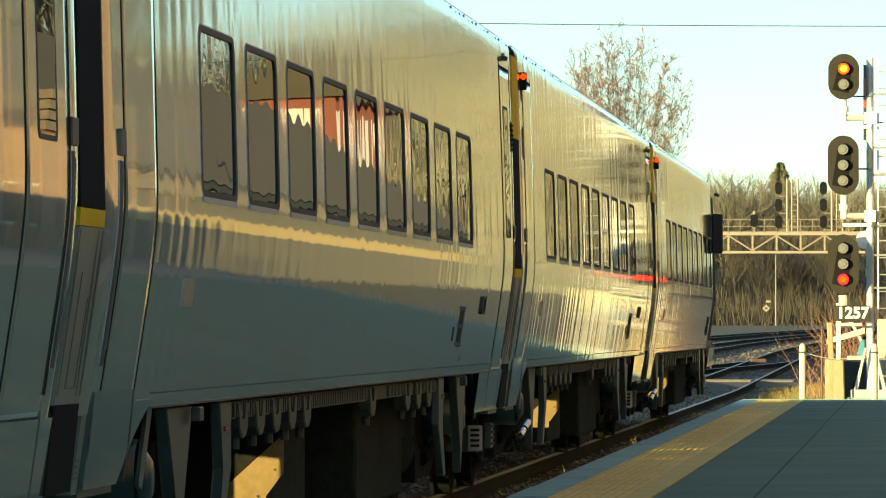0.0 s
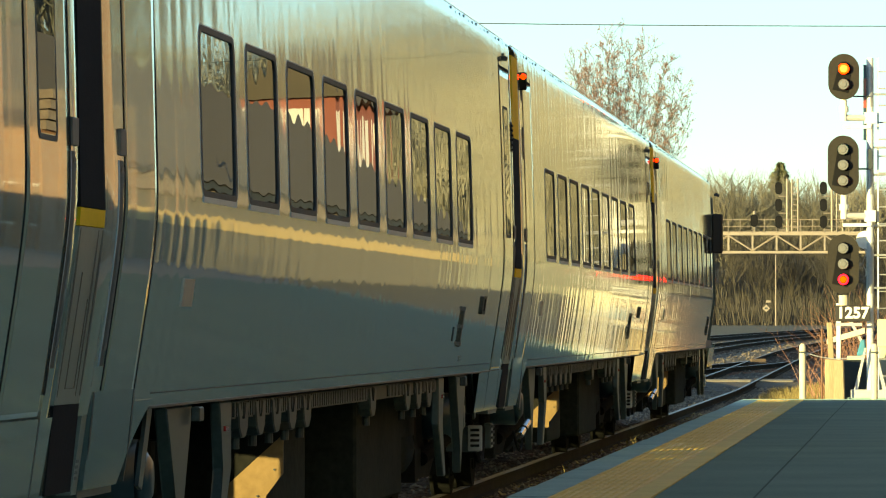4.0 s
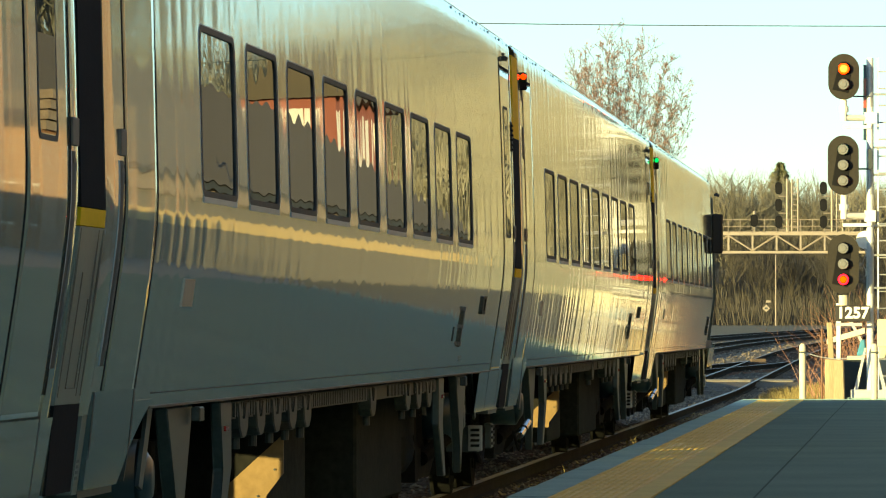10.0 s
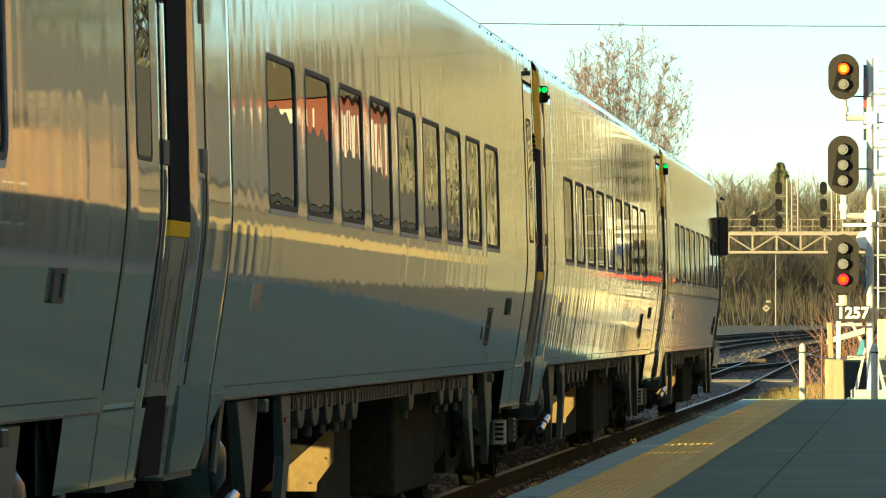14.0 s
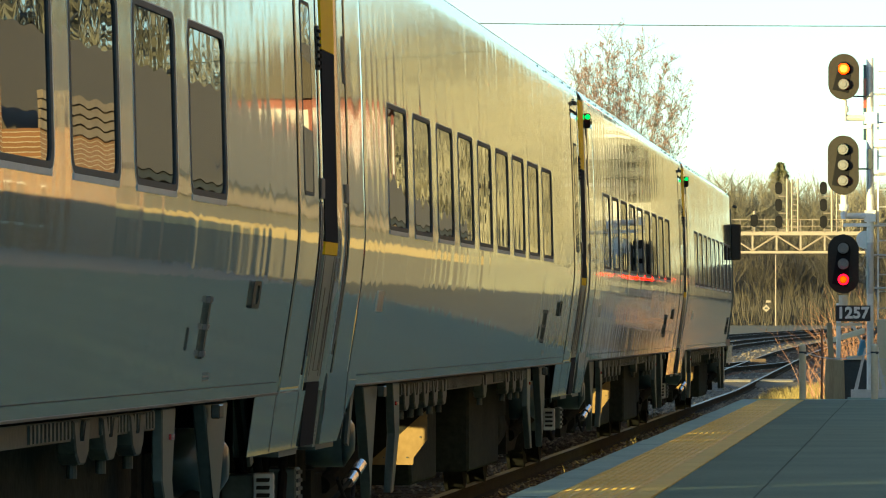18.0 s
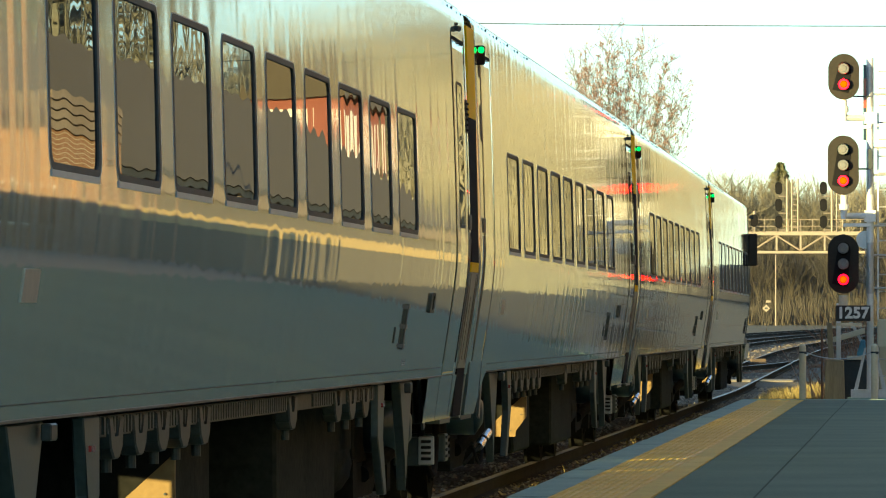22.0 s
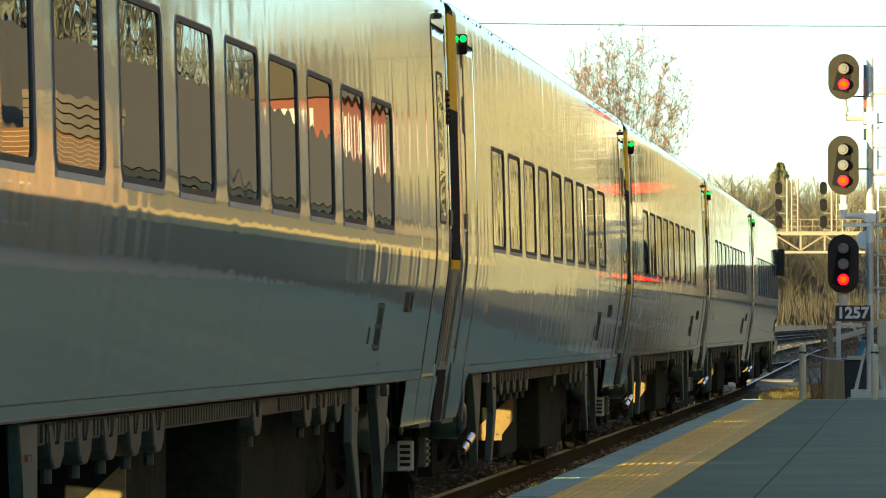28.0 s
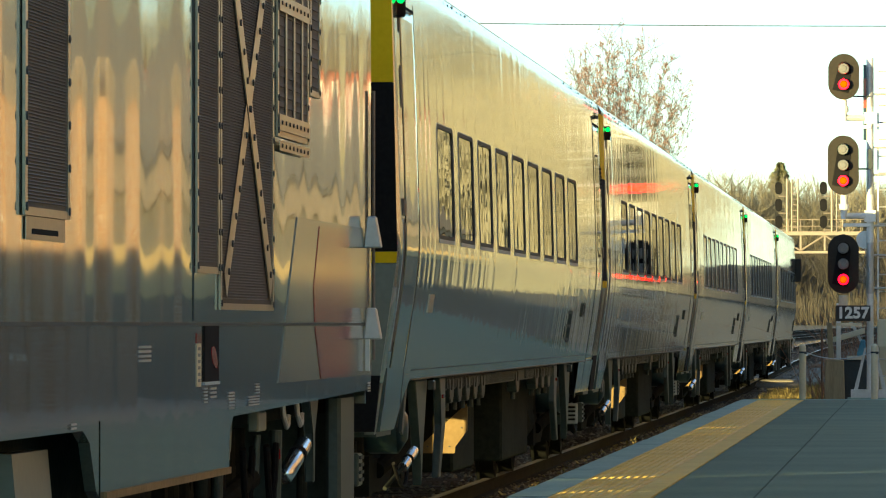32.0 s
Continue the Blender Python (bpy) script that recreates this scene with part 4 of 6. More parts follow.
    # indicator lamp above the near door
    lamp = part("door_indicator", box(B(), 1.49, 1.588, 0.54, 0.62, 3.27, 3.41), M["rubber"], c, "small black door indicator housing", bevel=0.01)
    bm = B()
    for yy in (-0.027, 0.027):
        tube(bm, (yy, 0.0, 0), (yy, -0.02, 0), 0.024, 0.018, seg=12)
    for f in bm.faces:
        f.material_index = 0
    k = len(bm.faces)
    for yy in (-0.027, 0.027):
        tube(bm, (yy, 0.001, 0), (yy, 0.021, 0), 0.024, 0.018, seg=12)
    bm.faces.ensure_lookup_table()
    for i in range(k, len(bm.faces)):
        bm.faces[i].material_index = 1
    ln = part("indicator_lens", bm, [M["orange_small"], M["green_small"]], c, "glowing two-colour door indicator")
    ln.matrix_basis = pose(1.538, 0.515, 3.375)
    for yc in (4.2, PITCH - 4.2):
        bogie(c, yc)
    return c


FIRST = 24.62  # the nearest gap between two coaches before the train starts
CARS = []
base = coach("grey-silver passenger coach with nine tinted windows on the platform track")
for k in range(-2, 3):
    if k == 2:
        car = coach("leading grey-silver passenger coach with a narrowing front end", True)
        TAPER["front"] = False
    else:
        car = base if k == -2 else copy_thing(base, pose(0, 0, 0))
    CARS.append((car, FIRST + PITCH * k))


def nose_mirror(car):
    m = part("side_mirror", box(B(), 1.535, 1.70, 22.1, 22.24, 2.50, 3.10), M["black"], car, "black panel that sticks out at the coach end", bevel=0.02)
    bm = B()
    tube(bm, (1.48, 22.17, 2.58), (1.56, 22.17, 2.58), 0.02, seg=6)
    tube(bm, (1.46, 22.17, 3.02), (1.56, 22.17, 3.02), 0.02, seg=6)
    part("mirror_arm", bm, M["black"], m)


nose_mirror(CARS[-1][0])


# ---- the locomotive that pushes ----
def locomotive():
    """Its leading end is at y = 0; it reaches back to -20."""
    c = thing("locomotive", pose(0, 0, 0), "silver-grey diesel locomotive with dark louvres coupled behind the coaches", "locomotive")
    x = 1.545
    bm = B()
    ys = [-0.75 - 0.12 * k for k in range(161)]
    zs = [1.41, 1.6, 1.8, 2.0, 2.3, 2.6, 3.0, 3.3, 3.5, 3.7, 3.85]
    xs = [x, x, x, x, x, x, x, x - 0.005, x - 0.03, x - 0.12, x - 0.3]
    for s in (1, -1):
        g = [[bm.verts.new((s * (w + 1.2 * ripple(y, z) + 0.0038 * noise.noise((y * 2.0, z * 0.15, 3.0))), y, z)) for z, w in zip(zs, xs)] for y in ys]
        for i in range(len(ys) - 1):
            for j in range(len(zs) - 1):
                bm.faces.new((g[i][j], g[i + 1][j], g[i + 1][j + 1], g[i][j + 1]))
    part("upper_side", bm, M["loco"], c, "silver upper side sheets that mirror the station", smooth=True)
    bm = B()
    low = [(-0.75, 1.40), (-0.75, 1.03), (-8.2, 0.98), (-8.34, 0.93), (-8.4, 0.84), (-8.4, 0.72), (-13.05, 0.72), (-13.2, 0.76), (-13.3, 0.85), (-13.4, 0.95), (-13.6, 1.0), (-17.5, 1.0), (-17.9, 0.72), (-20.05, 0.72), (-20.05, 1.40)]
    for s in (1, -1):
        slab(bm, low, s * (x - 0.05), s * (x - 0.005), "x")
    ls = part("lower_side", bm, M["locogrey"], c, "grey lower side sheet")
    bm = B()
    for s in (1, -1):
        for ya, yb, za, zb in ((-20.0, -0.76, 1.03, 1.396), (-13.1, -8.42, 0.725, 1.03)):
            n = int((yb - ya) / 0.1)
            rows = [[bm.verts.new((s * (x - 0.0015 + 1.2 * ripple(y, z) + 0.0012 * noise.noise((y * 2.3, z * 0.3, 6.0))), y, z)) for z in (za, za + (zb - za) / 3, za + (zb - za) * 2 / 3, zb)] for y in [ya + (yb - ya) * k / n for k in range(n + 1)]]
            for a, b in zip(rows, rows[1:]):
                for k in range(3):
                    bm.faces.new((a[k], b[k], b[k + 1], a[k + 1]))
    part("skin_sheet", bm, M["locogrey"], ls, "slightly buckled glossy grey sheet", smooth=True)
    bm = B()
    for s in (1, -1):
        box(bm, s * x - 0.01, s * (x + 0.006), -20.0, -0.76, 1.398, 1.412)
    part("side_seam", bm, M["frame"], c)
    for s in (1, -1):
        part("lower_stripe", box(B(), s * (x - 0.02), s * (x + 0.012), -13.0, -8.45, 0.722, 0.752), M["tan"], c, "worn stripe along the bottom edge")
    for y in (-0.81, -20.0):
        part("end_wall", slab(B(), [(-x + 0.03, 0.95), (x - 0.03, 0.95), (x - 0.03, 3.4), (x - 0.33, 3.85), (-x + 0.33, 3.85), (-x + 0.03, 3.4)], y, y + 0.05, "y"), M["locogrey"], c)
    part("roof", slab(B(), [(-1.25, 3.846), (1.25, 3.846), (0.9, 4.02), (-0.9, 4.02)], -20.0, -0.75, "y"), M["locogrey"], c)
    for s in (1, -1):
        def louvre(y0, y1, z0, z1, step, name, lab):
            g = part(name, box(B(), s * (x - 0.01), s * (x + 0.008), y0, y1, z0, z1), M["grille"], c, lab)
            bm = B()
            z = z0 + 0.02
            while z < z1 - 0.02:
                slab(bm, [(s * (x + 0.006), z), (s * (x + 0.013), z), (s * (x + 0.006), z + step * 0.7)], y0 + 0.02, y1 - 0.02, "y")
                z += step
                if step > 0.03:
                    part("louvre_blade", bm, M["grille"], g)
                    bm = B()
            if step < 0.03:
                tagged(part("louvre_mesh", bm, M["grille"], g), kind="stuff")
            bm = B()
            for yy in (y0, y1):
                box(bm, s * (x + 0.004), s * (x + 0.015), yy - 0.03, yy + 0.03, z0 - 0.03, z1)
            box(bm, s * (x + 0.004), s * (x + 0.014), y0 + 0.036, y1 - 0.036, z0 - 0.03, z0)
            f = part("louvre_frame", bm, M["locotrim"], g)
            bm = B()
            z = z0
            while z < z1:
                for yy in (y0, y1):
                    tube(bm, (s * (x + 0.015), yy, z), (s * (x + 0.021), yy, z), 0.016, seg=6)
                z += 0.16
            tagged(part("bolt_row", bm, M["frame"], f), kind="stuff")
            return g
        louvre(-15.3, -14.15, 1.82, 3.5, 0.012, "louvre", "dark tall louvre panel")
        louvre(-9.85, -9.0, 1.66, 3.6, 0.013, "grille_panel", "dark narrow mesh panel")
        g = louvre(-8.9, -6.55, 1.50, 3.6, 0.013, "grille_panel", "dark mesh panel behind crossed braces")
        bm = B()
        for a, b in (((-8.75, 1.58), (-6.75, 3.25)), ((-8.70, 3.25), (-6.70, 1.58))):
            d = Vector((b[0] - a[0], b[1] - a[1])).normalized() * 0.001
            n = Vector((-d.y, d.x)) * 75
            lift = 0.004 if a[1] > b[1] else 0.0
            slab(bm, [(a[0] - n.x, a[1] - n.y), (b[0] - n.x, b[1] - n.y), (b[0] + n.x, b[1] + n.y), (a[0] + n.x, a[1] + n.y)], s * (x + 0.015), s * (x + 0.018 + lift), "x")
        cb = part("cross_brace", bm, M["locotrim"], g, "bright crossed bracing bars")
        bm = B()
        for a, b in (((-8.75, 1.58), (-6.75, 3.25)), ((-8.70, 3.25), (-6.70, 1.58))):
            for k in range(13):
                u = (k + 0.5) / 13
                p = (a[0] + (b[0] - a[0]) * u, a[1] + (b[1] - a[1]) * u)
                tube(bm, (s * (x + 0.021), p[0], p[1]), (s * (x + 0.029), p[0], p[1]), 0.016, seg=6)
        tagged(part("brace_bolts", bm, M["frame"], cb), kind="stuff")
        g = louvre(-6.3, -4.75, 2.36, 3.6, 0.05, "louvre", "barred vent panel")
        bm = B()
        for k in range(3):
            yy = -5.95 + 0.42 * k
            box(bm, s * (x + 0.013), s * (x + 0.018), yy, yy + 0.06, 2.40, 3.6)
        part("vent_bar", bm, M["locotrim"], g)
        bm = B()
        for z0, z1 in ((2.26, 2.31), (2.36, 2.44), (2.95, 3.03)):
            box(bm, s * (x + 0.019), s * (x + 0.023), -6.3, -4.75, z0, z1)
        vp = part("vent_plate", bm, M["locotrim"], g, "bolted bright cross plate")
        bm = B()
        for z0 in (2.285, 2.40, 2.99):
            for k in range(8):
                tube(bm, (s * (x + 0.022), -6.2 + 0.19 * k, z0), (s * (x + 0.029), -6.2 + 0.19 * k, z0), 0.011, seg=6)
        tagged(part("plate_bolts", bm, M["frame"], vp), kind="stuff")
        lf = part("louvre_foot", box(B(), s * (x + 0.002), s * (x + 0.006), -15.25, -14.2, 1.705, 1.788), M["locotrim"], c, "bright plate with a slot under the louvre")
        part("slot", box(B(), s * (x + 0.006), s * (x + 0.008), -15.1, -14.4, 1.725, 1.745), M["rubber"], lf)
        louvre(-4.6, -4.1, 2.62, 3.6, 0.05, "louvre", "dark narrow vent")
        # painted panel and red emblem field near the end
        pn = part("painted_panel", slab(B(), [(-6.2, 1.115), (-0.77, 1.115), (-0.77, 1.394), (-5.85, 1.394)], s * (x - 0.01), s * (x + 0.004), "x"), M["panelgrey"], c, "pale grey painted panel on the lower side")
        part("red_field", slab(B(), [(-3.95, 1.118), (-2.2, 1.118), (-2.10, 1.394), (-4.28, 1.394)], s * (x + 0.0045), s * (x + 0.007), "x"), M["redpaint"], pn, "faded red painted field")
        part("painted_panel", slab(B(), [(-5.83, 1.416), (-0.77, 1.416), (-0.77, 1.95), (-5.2, 1.95)], s * (x - 0.01), s * (x + 0.0035), "x"), M["panelgrey"], c, "pale grey painted panel on the upper side")
        part("red_field", slab(B(), [(-4.28, 1.416), (-2.10, 1.416), (-2.05, 1.6), (-2.35, 1.92), (-4.02, 1.92), (-4.35, 1.6)], s * (x + 0.004), s * (x + 0.007), "x"), M["redpaint"], c, "faded red painted field on the upper side")
        # niche with a red lamp and stencils
        n = part("lamp_niche", box(B(), s * (x - 0.02), s * (x + 0.006), -9.50, -8.92, 1.15, 1.40), M["rubber"], c, "black niche", bevel=0.004)
        part("niche_edge", slab(B(), [(-9.52, 1.135), (-8.90, 1.135), (-8.90, 1.148), (-9.52, 1.148)], s * (x - 0.01), s * (x + 0.009), "x"), M["lip"], n)
        bm = B()
        slab(bm, [(-9.13 + 0.10 * math.cos(a) + 0.06 * math.sin(a), 1.258 - 0.05 * math.sin(a)) for a in [6.28318 * k / 18 for k in range(18)]], s * (x + 0.0062), s * (x + 0.0095), "x")
        part("marker_lens", bm, M["redlens"], n, "red marker lens")
        lb = part("label_strip", box(B(), s * x, s * (x + 0.003), -9.79, -9.62, 1.13, 1.32), M["cabinet"], c, "pale upright label strip")
        part("label_top", box(B(), s * x, s * (x + 0.0032), -9.79, -9.62, 1.322, 1.365), M["redlens"], lb, "red head of the label")
        for k in range(6):
            part("print_bar", box(B(), s * (x + 0.003), s * (x + 0.0045), -9.75, -9.66, 1.15 + 0.028 * k, 1.164 + 0.028 * k), M["decal"], lb)
        for ya, za, w, h, n in ((-9.50, 1.055, 0.14, 0.075, 5), (-9.25, 1.075, 0.25, 0.055, 3), (-8.47, 1.015, 0.24, 0.085, 6), (-7.60, 1.02, 0.50, 0.05, 4), (-7.27, 1.075, 0.18, 0.055, 4), (-11.9, 1.25, 0.42, 0.075, 4), (-14.0, 1.01, 0.16, 0.03, 2), (-1.0, 1.02, 0.18, 0.06, 4)):
            for k in range(n):
                part("stencil_bar", box(B(), s * x, s * (x + 0.0035), ya, ya + w, za + h * k / n, za + h * (k + 0.55) / n), M["decalpale"], c)
        part("seam", box(B(), s * x, s * (x + 0.004), -9.93, -9.91, 1.42, 3.6), M["frame"], c)
        # swung-out hinge plates and a handrail at the end
        for z0, z1 in ((1.84, 2.02), (1.32, 1.50)):
            part("hinge_plate", slab(B(), [(s * (x + 0.0), z0), (s * (x + 0.108), z0), (s * (x + 0.075), z1), (s * (x + 0.02), z1)], -1.28, -1.225, "y"), M["galv"], c, "worn pale grey plate at the locomotive end", bevel=0.008)
        part("hinge_arm", box(B(), s * (x + 0.012), s * (x + 0.036), -1.27, -1.235, 1.14, 1.32), M["galv"], c)
        bm = B()
        tube(bm, (s * (x + 0.02), -0.80, 1.2), (s * (x + 0.02), -0.80, 2.75), 0.009, seg=8)
        part("handrail", bm, M["steel"], c)
        # gear below the end
        part("steps", box(B(), s * 1.375, s * 1.462, -1.78, -0.90, 0.36, 1.01), M["skirt"], c, bevel=0.02)
        bm = B()
        tube(bm, (s * 1.345, -3.80, 0.60), (s * 1.405, -3.38, 0.762), 0.046, seg=20)
        dm = part("damper", bm, M["shiny"], c, "bright chrome damper cylinder", smooth=True)
        part("damper_ring", tube(B(), (s * 1.384, -3.53, 0.704), (s * 1.389, -3.50, 0.714), 0.049, seg=20), M["rubber"], dm)
        for yy, r0, z0, z1, mt in ((-7.6, 0.03, 0.4, 0.98, "under"), (-6.9, 0.028, 0.4, 0.90, "bracket"), (-6.45, 0.021, 0.78, 0.97, "gangway"), (-5.1, 0.021, 0.62, 0.84, "skirt"), (-4.15, 0.038, 0.35, 0.85, "skirt"), (-2.6, 0.03, 0.4, 0.98, "under")):
            part("suspension_rod", tube(B(), (s * 1.32, yy, z0), (s * 1.33, yy, z1), r0, seg=14), M[mt], c)
        part("valve_box", box(B(), s * 1.37, s * 1.425, -5.95, -5.55, 0.87, 0.97), M["gangway"], c, "small pale valve box", bevel=0.008)
        part("red_tag", box(B(), s * 1.345, s * 1.362, -4.20, -4.185, 0.70, 0.75), M["redlens"], c, "small red tag")
        for yy in (-4.5, -3.75):
            part("hook", sweep(B(), [(s * 1.40, yy, 1.02), (s * 1.41, yy, 0.92), (s * 1.42, yy + 0.04, 0.87), (s * 1.42, yy + 0.12, 0.89), (s * 1.42, yy + 0.14, 0.93)], 0.014, 8), M["galv"], c, "bright bent hook")
        part("tapered_bracket", slab(B(), [(-3.3, 1.02), (-2.75, 1.02), (-2.98, 0.82), (-3.0, 0.55), (-3.06, 0.55), (-3.08, 0.82)], s * 1.38, s * 1.43, "x"), M["skirt"], c, "tapered grey bracket plate", bevel=0.007)
        for k, ya in enumerate((-7.2, -6.7, -5.6, -4.7)):
            pts = [(s * (1.25 + 0.03 * k), ya + 0.5 * u, 0.78 - 0.34 * math.sin(math.pi * u)) for u in [i / 10 for i in range(11)]]
            part("hose", sweep(B(), pts, 0.018, 8), M["rubber"], c, "slack black hose")
        part("brake_box", box(B(), s * 1.05, s * 1.30, -6.5, -6.1, 0.72, 0.92), M["skirt"], c, bevel=0.015)
        part("axle_box_cover", slab(B(), [(s * 1.335, 0.3), (s * 1.425, 0.3), (s * 1.425, 0.74), (s * 1.408, 0.93), (s * 1.335, 0.93)], -14.6, -13.62, "y"), M["gangway"], c, "angular axle box cover")
    part("fuel_tank", box(B(), -1.2, 1.2, -13.0, -8.5, 0.3, 0.98), M["under"], c, bevel=0.05)
    part("underframe", box(B(), -1.3, 1.3, -20.0, -0.86, 0.9, 1.4), M["under"], c)
    part("gear_box", box(B(), -0.5, 0.5, -7.7, -1.3, 0.30, 0.90), M["under"], c)
    part("pilot_plate", box(B(), -1.35, 1.35, -0.86, -0.76, 0.25, 1.0), M["skirt"], c)
    for yc in (-5.6, -16.2):
        bogie(c, yc)
    return c


loco = locomotive()
CARS.append((loco, FIRST - 2 * PITCH - 0.63))


# ---- signals ----
def head(lamps, label, at):
    """A signal head with a black oval target, a plate for the hood's shade, lenses and a lamp case."""
    n = len(lamps)
    tall = 0.13 if n == 2 else 0.25
    out = []
    for k in range(32):
        a = math.pi * (k + 0.5) / 16
        out.append((0.275 * math.cos(a), 0.275 * math.sin(a) + (tall if math.sin(a) > 0 else -tall)))
    h = part("signal_head", slab(B(), out, -0.01, 0.01, "y"), M["target"], mast_thing, label)
    h.matrix_basis = at
    part("lamp_case", box(B(), -0.15, 0.15, 0.012, 0.26, -tall - 0.16, tall + 0.16), M["black"], h, bevel=0.03)
    # the hood's cast shade on the target, modelled as a thin black plate
    part("shroud", slab(B(), [(-0.20, -tall - 0.10), (0.075, -tall - 0.16), (0.13, tall - 0.02), (0.10, tall + 0.10), (0.03, tall + 0.14), (-0.06, tall + 0.12), (-0.10, tall + 0.02)], -0.022, -0.0105, "y"), M["rubber"], h, "black plate shaped as the hood's shade behind the lenses")
    turning = []
    for k, (front, back) in enumerate(lamps):
        zc = ((n - 1) / 2 - k) * 0.275
        bm = B()
        arcs = [6.28318 * i / 24 for i in range(24)]
        a0, a1, b0, b1 = ([bm.verts.new((r * math.cos(a), y, zc + r * math.sin(a))) for a in arcs] for r, y in ((0.1, -0.0225), (0.1, -0.034), (0.108, -0.0225), (0.108, -0.034)))
        for i in range(24):
            k2 = (i + 1) % 24
            bm.faces.new((a0[i], a0[k2], a1[k2], a1[i])), bm.faces.new((a1[i], a1[k2], b1[k2], b1[i])), bm.faces.new((b1[i], b1[k2], b0[k2], b0[i]))
        part("bezel", bm, M["rubber"], h)
        # added sleeve that blocks glow from the lens's turned-away side
        bm = B()
        a0, a1 = ([bm.verts.new((0.103 * math.cos(a), y, zc + 0.103 * math.sin(a))) for a in arcs] for y in (-0.022, -0.084))
        for i in range(24):
            bm.faces.new((a0[i], a0[(i + 1) % 24], a1[(i + 1) % 24], a1[i]))
        part("lens_barrel", bm, M["black"], h)
        bm = B()
        tube(bm, (0, -0.001, 0), (0, -0.044, 0), 0.098, 0.088, seg=24)
        tube(bm, (0, -0.0445, 0), (0, -0.054, 0), 0.060, 0.048, seg=24)
        m = len(bm.faces)
        tube(bm, (0, 0.001, 0), (0, 0.044, 0), 0.098, 0.088, seg=24)
        tube(bm, (0, 0.0445, 0), (0, 0.054, 0), 0.060, 0.048, seg=24)
        bm.faces.ensure_lookup_table()
        half = m // 2
        for i in range(len(bm.faces)):
            bm.faces[i].material_index = (0, 1, 2, 3)[i // half]
        cores = {"red_glow": "red_core", "amber_glow": "amber_core", "green_glow": "green_core", "lens": "lens"}
        ln = part("lens", bm, [M[front], M[cores[front]], M[back], M[cores[back]]], h)
        ln.matrix_basis = pose(0, -0.080, zc)
        turning.append(ln)
    return turning


MAST = (3.83, 115.0)
SX, SY = MAST[0] - 0.46, MAST[1] - 0.35


def level(py, y=115.0):
    return 1.40 + (576 - py) / FOCAL * y


mast_thing = thing("signal_mast", pose(0, 0, 0), "white-painted steel mast with three black signal heads", "signal mast")
lens_top = head([("amber_glow", "lens"), ("lens", "red_glow")], "two-lamp black signal head with an amber light", pose(SX, SY, level(138)))
lens_mid = head([("lens", "green_glow"), ("lens", "lens"), ("lens", "red_glow")], "three-lamp black signal head with a flashing green light", pose(SX - 0.01, SY, level(294)))
lens_low = head([("lens", "lens"), ("lens", "lens"), ("red_glow", "lens")], "three-lamp black signal head with a red light", pose(SX - 0.01, SY, level(468)))


